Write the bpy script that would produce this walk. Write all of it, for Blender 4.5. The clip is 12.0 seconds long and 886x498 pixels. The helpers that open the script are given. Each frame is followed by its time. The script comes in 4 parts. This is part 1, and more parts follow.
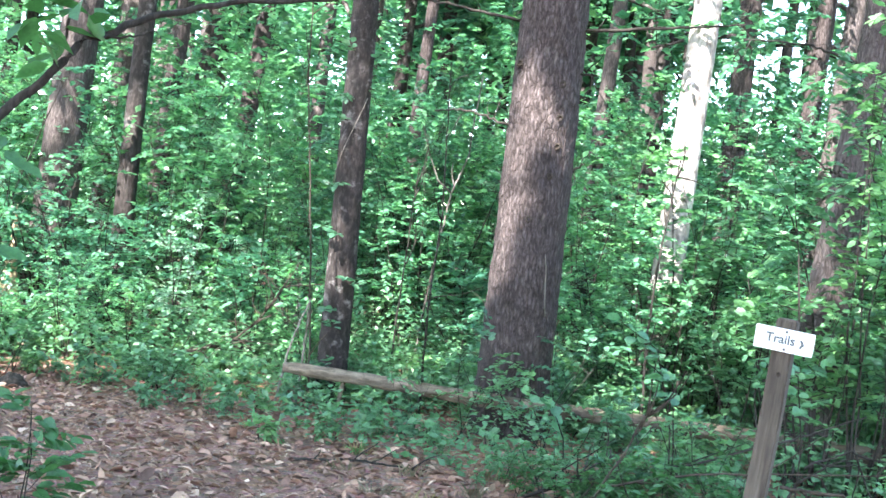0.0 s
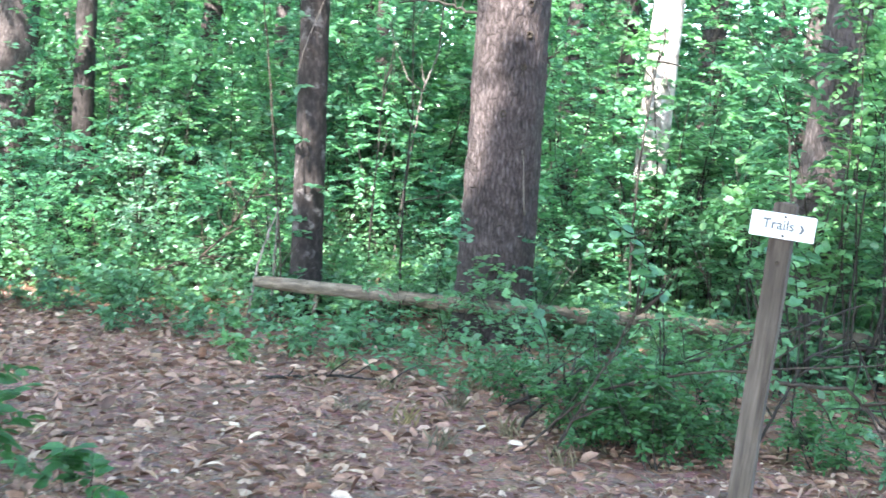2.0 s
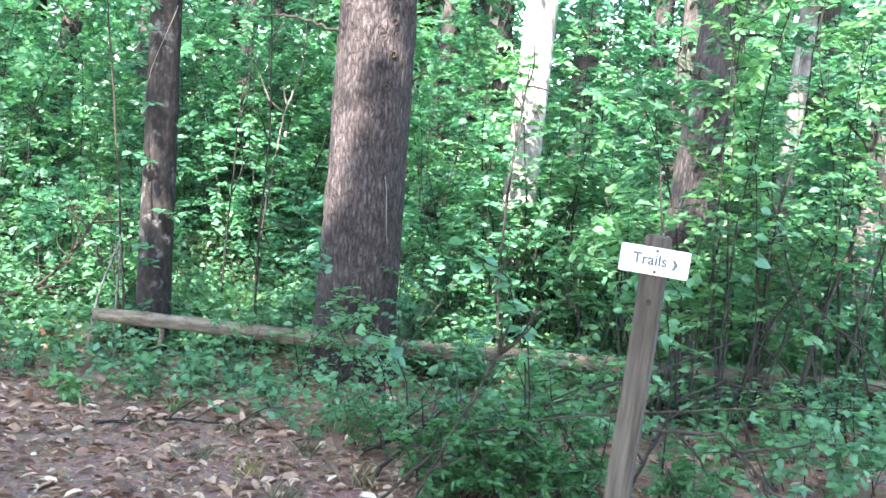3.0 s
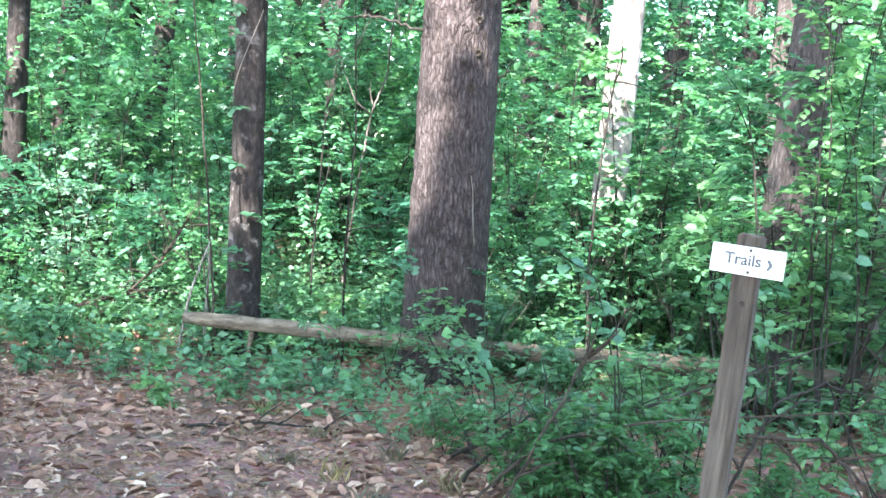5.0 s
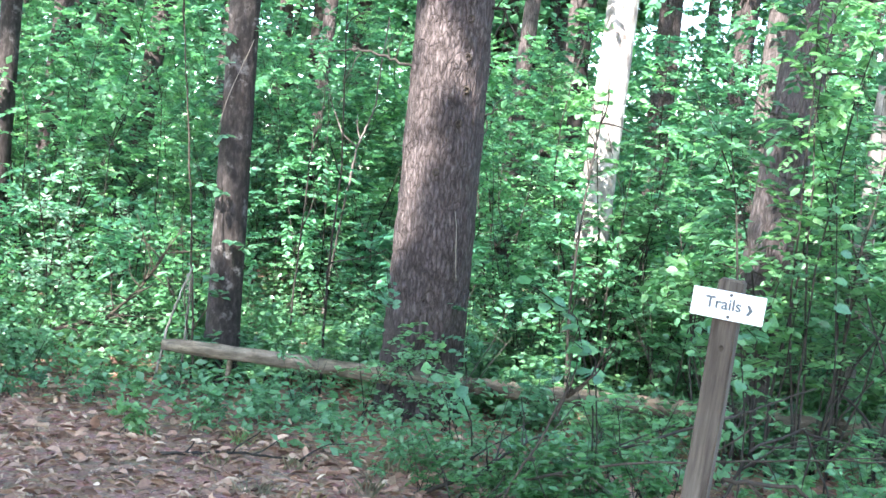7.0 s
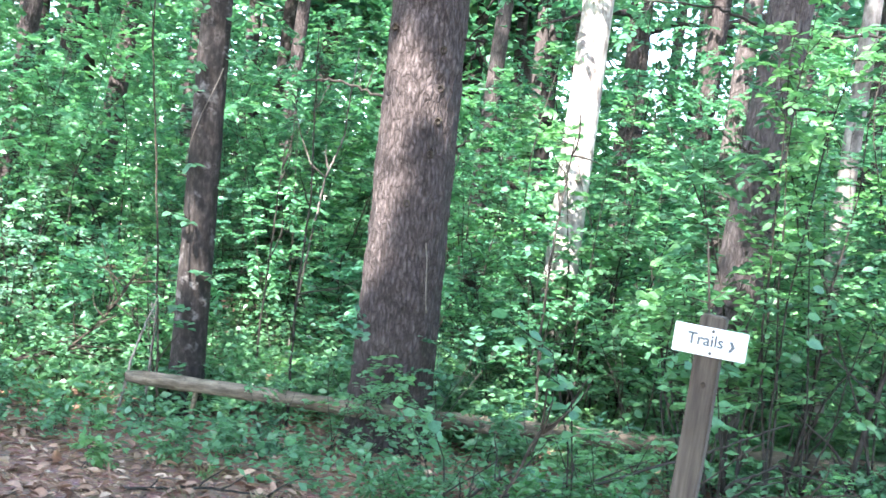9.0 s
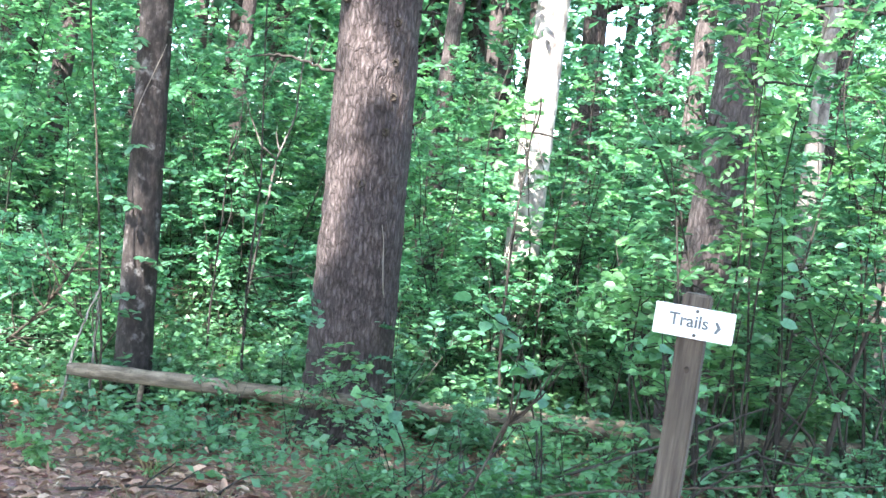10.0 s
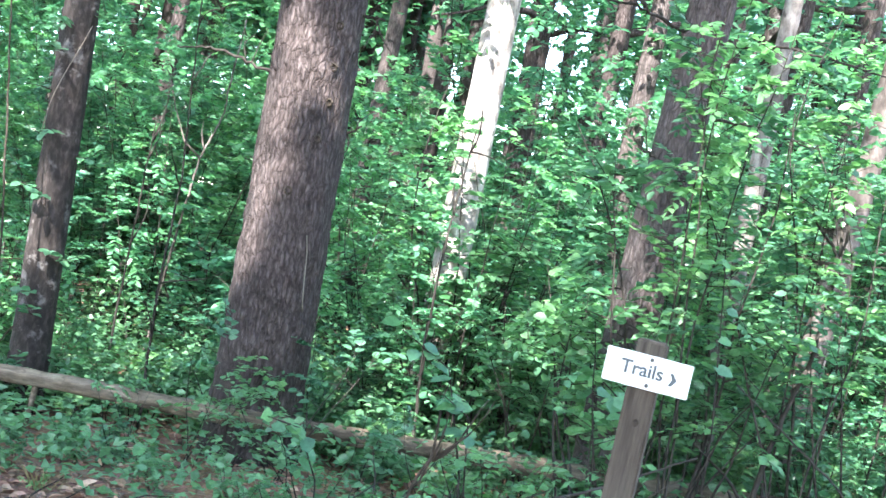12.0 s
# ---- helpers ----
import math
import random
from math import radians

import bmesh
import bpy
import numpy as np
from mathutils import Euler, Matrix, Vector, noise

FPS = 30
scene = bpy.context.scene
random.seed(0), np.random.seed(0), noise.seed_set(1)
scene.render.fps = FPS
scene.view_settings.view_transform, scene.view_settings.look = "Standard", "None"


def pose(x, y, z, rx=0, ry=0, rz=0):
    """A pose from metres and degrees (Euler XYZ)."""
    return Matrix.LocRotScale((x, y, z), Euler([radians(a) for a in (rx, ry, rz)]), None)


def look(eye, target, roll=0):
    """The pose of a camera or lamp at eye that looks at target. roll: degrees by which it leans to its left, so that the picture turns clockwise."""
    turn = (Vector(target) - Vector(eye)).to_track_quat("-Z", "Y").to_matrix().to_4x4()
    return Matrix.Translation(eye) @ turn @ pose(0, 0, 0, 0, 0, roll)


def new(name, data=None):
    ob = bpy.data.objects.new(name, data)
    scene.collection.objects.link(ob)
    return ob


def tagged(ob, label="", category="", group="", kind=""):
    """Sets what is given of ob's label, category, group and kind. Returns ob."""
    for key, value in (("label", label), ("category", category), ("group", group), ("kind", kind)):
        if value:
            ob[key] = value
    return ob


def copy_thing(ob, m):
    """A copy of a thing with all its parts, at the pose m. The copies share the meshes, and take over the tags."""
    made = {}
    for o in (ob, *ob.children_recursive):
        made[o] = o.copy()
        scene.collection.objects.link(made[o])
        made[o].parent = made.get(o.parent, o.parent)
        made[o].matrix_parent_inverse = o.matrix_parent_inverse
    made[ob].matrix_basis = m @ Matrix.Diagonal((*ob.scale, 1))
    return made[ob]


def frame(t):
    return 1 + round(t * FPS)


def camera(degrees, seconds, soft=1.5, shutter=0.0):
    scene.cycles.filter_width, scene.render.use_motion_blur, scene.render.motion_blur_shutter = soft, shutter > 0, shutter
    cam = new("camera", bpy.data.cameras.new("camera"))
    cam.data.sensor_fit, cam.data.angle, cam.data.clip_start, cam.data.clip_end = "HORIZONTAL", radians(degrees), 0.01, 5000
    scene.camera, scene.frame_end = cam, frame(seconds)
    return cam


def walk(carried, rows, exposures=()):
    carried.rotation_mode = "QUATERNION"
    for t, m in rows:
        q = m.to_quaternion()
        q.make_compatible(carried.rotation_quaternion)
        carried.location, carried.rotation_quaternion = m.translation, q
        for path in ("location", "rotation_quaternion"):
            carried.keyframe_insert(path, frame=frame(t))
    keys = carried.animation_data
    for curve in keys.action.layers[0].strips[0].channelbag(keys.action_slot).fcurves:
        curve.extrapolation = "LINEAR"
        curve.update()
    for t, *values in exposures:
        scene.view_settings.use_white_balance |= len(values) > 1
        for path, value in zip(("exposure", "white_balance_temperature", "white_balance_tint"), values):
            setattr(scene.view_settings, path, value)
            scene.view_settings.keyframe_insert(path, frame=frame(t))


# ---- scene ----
# Camera path: seconds, place in metres, yaw, pitch and roll in degrees
ROWS = [
    (0.0, -0.150, -0.893, 1.460, 3.37, -0.83, 6.31),
    (0.5, -0.164, -0.869, 1.462, 4.36, -1.13, 6.83),
    (1.0, -0.175, -0.827, 1.459, 5.16, -1.62, 6.16),
    (1.5, -0.222, -0.768, 1.423, 3.72, -3.10, 5.98),
    (2.0, -0.105, -0.482, 1.420, 2.14, -5.42, 3.57),
    (2.5, -0.032, -0.198, 1.409, -1.54, -4.20, 3.30),
    (2.7, -0.012, -0.099, 1.411, -4.07, -3.67, 4.32),
    (4.3, 0.022, 0.061, 1.424, -0.51, -4.05, 4.00),
    (4.5, 0.031, 0.074, 1.419, 0.07, -4.19, 3.58),
    (5.0, 0.033, 0.062, 1.423, 0.66, -4.05, 3.41),
    (5.5, 0.037, 0.054, 1.420, 0.34, -3.53, 4.17),
    (6.0, 0.040, 0.057, 1.421, 0.13, -3.19, 4.35),
    (6.5, 0.034, 0.059, 1.422, -0.01, -2.79, 4.93),
    (7.0, 0.028, 0.051, 1.425, -0.12, -2.26, 5.29),
    (8.8, -0.024, 0.096, 1.431, -1.34, -0.66, 5.17),
    (9.0, -0.025, 0.113, 1.426, -1.84, -0.56, 5.79),
    (9.5, -0.054, 0.215, 1.405, -4.16, -1.52, 5.35),
    (10.0, -0.027, 0.419, 1.396, -4.13, -1.06, 5.09),
    (10.5, -0.012, 0.560, 1.394, -5.48, -1.52, 6.90),
    (11.0, -0.050, 0.701, 1.410, -9.86, -0.93, 6.78),
    (11.5, -0.055, 0.729, 1.410, -9.29, -0.05, 9.25),
    (12.0, -0.054, 0.743, 1.407, -8.04, 0.21, 9.46),
]


def eye_pose(x, y, z, yaw, pitch, roll):
    a, b = radians(yaw), radians(pitch)
    way = Vector((-math.sin(a) * math.cos(b), math.cos(a) * math.cos(b), math.sin(b)))
    return look((x, y, z), Vector((x, y, z)) + way, roll)


cam = camera(42.0, 12.0, soft=1.55, shutter=0.40)
walk(cam, [(t, eye_pose(*rest)) for t, *rest in ROWS], exposures=[(0.0, 3.5, 6500, 10), (2.0, 3.64, 6500, 10), (4.5, 3.66, 6500, 10), (7.0, 3.56, 6500, 10), (10.0, 3.58, 6500, 10), (12.0, 3.46, 6500, 10)])

# ---- daylight: a high sun from behind the walker's left shoulder, seen through a canopy ----
SUN = Vector((-0.301, -0.597, 0.743)).normalized()
world = bpy.data.worlds.new("world")
scene.world = world
world.use_nodes = True
wn = world.node_tree.nodes
sky = wn.new("ShaderNodeTexSky")
sky.sky_type = "NISHITA"
sky.sun_disc = False
sky.sun_elevation = math.asin(SUN.z)
sky.sun_rotation = math.atan2(SUN.x, SUN.y)
world.node_tree.links.new(sky.outputs[0], wn["Background"].inputs[0])
wn["Background"].inputs[1].default_value = 0.15
sun = new("sun", bpy.data.lights.new("sun", "SUN"))
sun.data.energy = 4.1
sun.data.angle = radians(0.5)
sun.data.color = (1.0, 0.96, 0.90)
sun.matrix_world = look(SUN * 40, (0, 0, 0))


# ---- materials ----
def material(name):
    m = bpy.data.materials.new(name)
    m.use_nodes = True
    return m, m.node_tree.nodes, m.node_tree.links


def ramp(nodes, stops):
    r = nodes.new("ShaderNodeValToRGB")
    e = r.color_ramp.elements
    while len(e) < len(stops):
        e.new(0.5)
    for i, (p, c) in enumerate(stops):
        e[i].position, e[i].color = p, (*c, 1)
    return r


def noise_tex(nodes, links, coord, scale, detail=4, rough=0.6, stretch=(1, 1, 1)):
    mp = nodes.new("ShaderNodeMapping")
    mp.inputs["Scale"].default_value = stretch
    links.new(coord, mp.inputs[0])
    n = nodes.new("ShaderNodeTexNoise")
    n.inputs["Scale"].default_value, n.inputs["Detail"].default_value, n.inputs["Roughness"].default_value = scale, detail, rough
    links.new(mp.outputs[0], n.inputs["Vector"])
    return n


def mix_colour(nodes, links, a, b, fac, mode="MIX"):
    x = nodes.new("ShaderNodeMix")
    x.data_type, x.blend_type = "RGBA", mode
    for socket, v in ((x.inputs[6], a), (x.inputs[7], b), (x.inputs[0], fac)):
        if isinstance(v, bpy.types.NodeSocket):
            links.new(v, socket)
        else:
            socket.default_value = v
    return x.outputs[2]


def leaf_material(name, stops, through_colour, share=0.38, rough=0.36, vary=1.0):
    """A thin leaf: gloss on top, light coming through, a tone of its own for each leaf."""
    m, n, l = material(name)
    p, out = n["Principled BSDF"], n["Material Output"]
    geo = n.new("ShaderNodeNewGeometry")
    tone = ramp(n, stops)
    l.new(geo.outputs["Random Per Island"], tone.inputs[0])
    tc = n.new("ShaderNodeTexCoord")
    nz = noise_tex(n, l, tc.outputs["Object"], 60, 2)
    blotch = ramp(n, [(0.3, (0.75, 0.75, 0.7)), (0.7, (1.15, 1.12, 1.05))])
    l.new(nz.outputs[0], blotch.inputs[0])
    col = mix_colour(n, l, tone.outputs[0], blotch.outputs[0], 1.0, "MULTIPLY")
    plant = n.new("ShaderNodeObjectInfo")
    kind = ramp(n, [(0.0, (0.62, 0.70, 0.86)), (0.45, (0.92, 0.95, 1.0)), (0.8, (1.08, 1.06, 0.98)), (1.0, (1.2, 1.15, 0.92))])
    l.new(plant.outputs["Random"], kind.inputs[0])
    col = mix_colour(n, l, col, kind.outputs[0], vary, "MULTIPLY")
    l.new(col, p.inputs["Base Color"])
    p.inputs["Roughness"].default_value = rough
    p.inputs["Specular IOR Level"].default_value = 0.65
    tr = n.new("ShaderNodeBsdfTranslucent")
    l.new(mix_colour(n, l, col, (*through_colour, 1), 1.0, "MULTIPLY"), tr.inputs[0])
    mx = n.new("ShaderNodeMixShader")
    mx.inputs[0].default_value = share
    l.new(p.outputs[0], mx.inputs[1])
    l.new(tr.outputs[0], mx.inputs[2])
    l.new(mx.outputs[0], out.inputs[0])
    return m


def bark_material(name, dark, mid, light, scale=26, stretch=0.16, bump=0.7, lichen=None, plates=0.0):
    """Bark or weathered wood along z; plates: cells to the metre that cracks part; lichen: colour of lichen patches and
    of painted leaf shadows.
    """
    m, n, l = material(name)
    p = n["Principled BSDF"]
    tc = n.new("ShaderNodeTexCoord")
    fine = noise_tex(n, l, tc.outputs["Object"], scale, 6, 0.68, stretch if isinstance(stretch, tuple) else (1, 1, stretch))
    broad = noise_tex(n, l, tc.outputs["Object"], 2.3, 3, 0.5, (1, 1, 0.6))
    tone = ramp(n, [(0.3, dark), (0.5, mid), (0.72, light)])
    l.new(fine.outputs[0], tone.inputs[0])
    stain = ramp(n, [(0.3, (0.7, 0.68, 0.66)), (0.7, (1.2, 1.18, 1.15))])
    l.new(broad.outputs[0], stain.inputs[0])
    col = mix_colour(n, l, tone.outputs[0], stain.outputs[0], 1.0, "MULTIPLY")
    height = fine.outputs[0]
    if plates:
        wob = noise_tex(n, l, tc.outputs["Object"], 9, 3, 0.6)
        bent = n.new("ShaderNodeVectorMath")
        bent.operation = "MULTIPLY_ADD"
        l.new(wob.outputs["Color"], bent.inputs[0])
        bent.inputs[1].default_value = (0.055, 0.055, 0.14)
        l.new(tc.outputs["Object"], bent.inputs[2])
        mp = n.new("ShaderNodeMapping")
        mp.inputs["Scale"].default_value = (1, 1, 0.26)
        l.new(bent.outputs[0], mp.inputs[0])
        cell = n.new("ShaderNodeTexVoronoi")
        cell.feature = "DISTANCE_TO_EDGE"
        cell.inputs["Scale"].default_value = plates
        l.new(mp.outputs[0], cell.inputs["Vector"])
        crack = ramp(n, [(0.0, (0.55, 0.52, 0.51)), (0.12, (0.86, 0.85, 0.84)), (0.3, (1.1, 1.08, 1.08))])
        l.new(cell.outputs[0], crack.inputs[0])
        col = mix_colour(n, l, col, crack.outputs[0], 1.0, "MULTIPLY")
        add = n.new("ShaderNodeMath")
        add.operation = "MULTIPLY_ADD"
        l.new(crack.outputs[0], add.inputs[0])
        add.inputs[1].default_value = 1.2
        l.new(fine.outputs[0], add.inputs[2])
        height = add.outputs[0]
    if lichen:
        spots = noise_tex(n, l, tc.outputs["Object"], 7, 5, 0.7)
        mask = ramp(n, [(0.56, (0, 0, 0)), (0.66, (1, 1, 1))])
        l.new(spots.outputs[0], mask.inputs[0])
        col = mix_colour(n, l, col, (*lichen, 1), mask.outputs[0])
    l.new(col, p.inputs["Base Color"])
    p.inputs["Roughness"].default_value = 0.92
    p.inputs["Specular IOR Level"].default_value = 0.2
    b = n.new("ShaderNodeBump")
    b.inputs["Strength"].default_value, b.inputs["Distance"].default_value = bump, 0.012
    l.new(height, b.inputs["Height"])
    l.new(b.outputs[0], p.inputs["Normal"])
    return m


SHRUB = leaf_material("shrub_leaf", [(0.0, (0.074, 0.183, 0.099)), (0.5, (0.102, 0.243, 0.131)), (1.0, (0.15, 0.32, 0.167))], (1.12, 1.32, 1.02), 0.48)
SAPLING = leaf_material("sapling_leaf", [(0.0, (0.056, 0.175, 0.102)), (0.5, (0.090, 0.245, 0.142)), (1.0, (0.155, 0.34, 0.188))], (1.12, 1.32, 1.02), 0.5)
HERB = leaf_material("herb_leaf", [(0.0, (0.085, 0.195, 0.105)), (1.0, (0.15, 0.31, 0.155))], (1.12, 1.32, 1.02), 0.45)
CROWN = leaf_material("crown_leaf", [(0.0, (0.03, 0.13, 0.05)), (1.0, (0.07, 0.22, 0.07))], (1.3, 1.6, 0.8), 0.55)
# Dark trailside green; on the low brush the darkness stands for deep shade
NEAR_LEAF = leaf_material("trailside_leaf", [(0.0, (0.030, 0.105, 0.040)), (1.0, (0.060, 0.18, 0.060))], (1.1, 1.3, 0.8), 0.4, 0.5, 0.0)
# Green leaf lightened to carry the sunlight that falls on one shrub
SUNLIT_LEAF = leaf_material("sunlit_leaf", [(0.0, (0.10, 0.24, 0.14)), (0.6, (0.20, 0.36, 0.24)), (1.0, (0.42, 0.52, 0.42))], (1.1, 1.3, 1.0), 0.45)
GRASS = leaf_material("grass_blade", [(0.0, (0.14, 0.15, 0.08)), (0.5, (0.26, 0.21, 0.13)), (1.0, (0.40, 0.31, 0.22))], (1.1, 1.2, 0.8), 0.35, 0.6)
DEAD = leaf_material("dead_leaf", [(0.0, (0.075, 0.036, 0.026)), (0.4, (0.23, 0.125, 0.090)), (0.75, (0.36, 0.225, 0.170)), (0.96, (0.46, 0.33, 0.26)), (1.0, (0.54, 0.44, 0.36))], (0.9, 0.7, 0.5), 0.12, 0.7, 0.0)
BARK_PINE = bark_material("pine_bark", (0.024, 0.019, 0.019), (0.058, 0.047, 0.048), (0.128, 0.110, 0.113), 48, 0.28, 1.0, None, 36)
BARK_DARK = bark_material("dark_bark", (0.010, 0.008, 0.008), (0.024, 0.020, 0.0195), (0.060, 0.051, 0.050), 34, 0.4, 0.8, (0.115, 0.105, 0.103))
BARK_GREY = bark_material("grey_bark", (0.036, 0.030, 0.031), (0.082, 0.070, 0.072), (0.135, 0.118, 0.12), 50, 0.2, 0.8, None, 40)
# The dark patch colour paints leaf shadows that mottle the pale trunk
BARK_PALE = bark_material("pale_bark", (0.06, 0.05, 0.048), (0.30, 0.275, 0.265), (0.54, 0.515, 0.50), 13, 0.5, 0.7, (0.13, 0.115, 0.11))
TWIG = bark_material("twig_bark", (0.012, 0.011, 0.010), (0.026, 0.023, 0.021), (0.055, 0.049, 0.045), 60, 0.2, 0.4)
TWIG_PALE = bark_material("pale_twig_bark", (0.08, 0.07, 0.06), (0.16, 0.145, 0.13), (0.25, 0.23, 0.21), 60, 0.2, 0.3)
LOG = bark_material("weathered_log", (0.040, 0.031, 0.025), (0.125, 0.102, 0.080), (0.25, 0.212, 0.165), 30, (0.22, 1, 1), 1.0, (0.055, 0.046, 0.032))
POST = bark_material("weathered_post_wood", (0.034, 0.028, 0.024), (0.080, 0.068, 0.058), (0.145, 0.127, 0.110), 40, 0.07, 0.5)
STUMP = bark_material("mossy_stump", (0.015, 0.012, 0.010), (0.04, 0.032, 0.026), (0.085, 0.07, 0.055), 40, 1.0, 0.8)
BARK_MOTTLED = bark_material("mottled_bark", (0.035, 0.03, 0.028), (0.085, 0.073, 0.07), (0.21, 0.19, 0.182), 14, 0.5, 0.6)
BARK_ASH = bark_material("ash_grey_bark", (0.05, 0.045, 0.043), (0.155, 0.14, 0.135), (0.33, 0.31, 0.30), 14, 0.5, 0.6, (0.06, 0.052, 0.05))
TORN = bark_material("torn_wood", (0.30, 0.20, 0.13), (0.50, 0.37, 0.26), (0.66, 0.53, 0.42), 30, 0.12, 0.5)


def ground_material():
    m, n, l = material("forest_floor")
    p = n["Principled BSDF"]
    tc = n.new("ShaderNodeTexCoord")
    fine = noise_tex(n, l, tc.outputs["Object"], 38, 6, 0.7)
    cells = n.new("ShaderNodeTexVoronoi")
    cells.inputs["Scale"].default_value = 21
    l.new(tc.outputs["Object"], cells.inputs["Vector"])
    broad = noise_tex(n, l, tc.outputs["Object"], 1.1, 4, 0.6)
    tone = ramp(n, [(0.3, (0.075, 0.038, 0.028)), (0.5, (0.20, 0.110, 0.082)), (0.72, (0.37, 0.235, 0.185))])
    l.new(fine.outputs[0], tone.inputs[0])
    leafy = mix_colour(n, l, tone.outputs[0], cells.outputs["Color"], 0.22, "SOFT_LIGHT")
    stain = ramp(n, [(0.3, (0.7, 0.66, 0.62)), (0.7, (1.15, 1.1, 1.06))])
    l.new(broad.outputs[0], stain.inputs[0])
    l.new(mix_colour(n, l, leafy, stain.outputs[0], 1.0, "MULTIPLY"), p.inputs["Base Color"])
    p.inputs["Roughness"].default_value = 0.95
    b = n.new("ShaderNodeBump")
    b.inputs["Strength"].default_value, b.inputs["Distance"].default_value = 0.8, 0.02
    l.new(fine.outputs[0], b.inputs["Height"])
    l.new(b.outputs[0], p.inputs["Normal"])
    return m


def paint_material(name, colour, rough, grain=0.06):
    m, n, l = material(name)
    p = n["Principled BSDF"]
    tc = n.new("ShaderNodeTexCoord")
    nz = noise_tex(n, l, tc.outputs["Object"], 35, 4)
    lo, hi = [c * (1 - grain) for c in colour], [min(1, c * (1 + grain)) for c in colour]
    r = ramp(n, [(0.35, lo), (0.65, hi)])
    l.new(nz.outputs[0], r.inputs[0])
    l.new(r.outputs[0], p.inputs["Base Color"])
    p.inputs["Roughness"].default_value = rough
    return m


GROUND = ground_material()
SIGN_WHITE = paint_material("sign_white", (0.60, 0.62, 0.635), 0.5, 0.03)
SIGN_INK = paint_material("sign_ink", (0.05, 0.065, 0.075), 0.5, 0.1)
SCREW = paint_material("screw_steel", (0.10, 0.10, 0.10), 0.4, 0.2)
SCREW.node_tree.nodes["Principled BSDF"].inputs["Metallic"].default_value = 0.9


# ---- builders ----
def mesh_np(name, verts, faces, mat, smooth=True):
    """A mesh from arrays: faces is a list of (n, k) index arrays."""
    me = bpy.data.meshes.new(name)
    verts = np.asarray(verts, np.float32).reshape(-1, 3)
    faces = [np.asarray(f, np.int32) for f in faces if len(f)]
    loops = np.concatenate([f.ravel() for f in faces])
    sizes = np.concatenate([np.full(len(f), f.shape[1], np.int32) for f in faces])
    starts = np.concatenate([[0], np.cumsum(sizes)[:-1]]).astype(np.int32)
    me.vertices.add(len(verts))
    me.vertices.foreach_set("co", verts.ravel())
    me.loops.add(len(loops))
    me.loops.foreach_set("vertex_index", loops)
    me.polygons.add(len(sizes))
    me.polygons.foreach_set("loop_start", starts)
    me.update(calc_edges=True)
    if smooth:
        me.shade_smooth()
    else:
        me.shade_flat()
    me.materials.append(mat)
    return me


def child(name, me, parent, label="", kind=""):
    ob = new(name, me)
    ob.parent = parent
    return tagged(ob, label, kind=kind)


def part(name, bm, mat, parent, label=""):
    """One bmesh as one mesh object under a thing or a part."""
    me = bpy.data.meshes.new(name)
    bm.to_mesh(me)
    bm.free()
    me.materials.append(mat)
    return child(name, me, parent, label)


def tubes(runs, sides=6, caps=True):
    """Tapered tubes round runs of (points, radii), closed at both ends."""
    V, Q, T, at = [], [], [], 0
    ang = np.arange(sides) * 2 * np.pi / sides
    ring = np.stack([np.cos(ang), np.sin(ang)], 1)
    for pts, rad in runs:
        pts = np.asarray(pts, float)
        rad = np.asarray(rad, float)
        d = np.gradient(pts, axis=0)
        d /= np.linalg.norm(d, axis=1, keepdims=True) + 1e-9
        ref = np.where(np.abs(d[:, 2:]) > 0.8, [[1.0, 0, 0]], [[0, 0, 1.0]])
        u = np.cross(d, ref)
        u /= np.linalg.norm(u, axis=1, keepdims=True) + 1e-9
        w = np.cross(d, u)
        k = len(pts)
        body = pts[:, None] + rad[:, None, None] * (ring[None, :, :1] * u[:, None] + ring[None, :, 1:] * w[:, None])
        V.append(body.reshape(-1, 3))
        V.append(pts[[0, -1]])
        i, j = np.meshgrid(np.arange(k - 1), np.arange(sides), indexing="ij")
        a, b = at + i * sides + j, at + i * sides + (j + 1) % sides
        Q.append(np.stack([a, b, b + sides, a + sides], -1).reshape(-1, 4))
        e = np.arange(sides)
        lo, hi = at + e, at + (k - 1) * sides + e
        T.append(np.stack([np.full(sides, at + k * sides), np.roll(lo, -1), lo], -1))
        T.append(np.stack([np.full(sides, at + k * sides + 1), hi, np.roll(hi, -1)], -1))
        at += k * sides + 2
    return np.concatenate(V), [np.concatenate(Q), np.concatenate(T)] if caps else [np.concatenate(Q)]


OVAL = np.array([(0, 0, 0), (0.28, 0.46, 0.05), (0.68, 0.40, 0.03), (1, 0, -0.10), (0.68, -0.40, 0.03), (0.28, -0.46, 0.05)])
DIAMOND = np.array([(0, 0, 0), (0.45, 0.5, 0.05), (1, 0, -0.08), (0.45, -0.5, 0.05)])


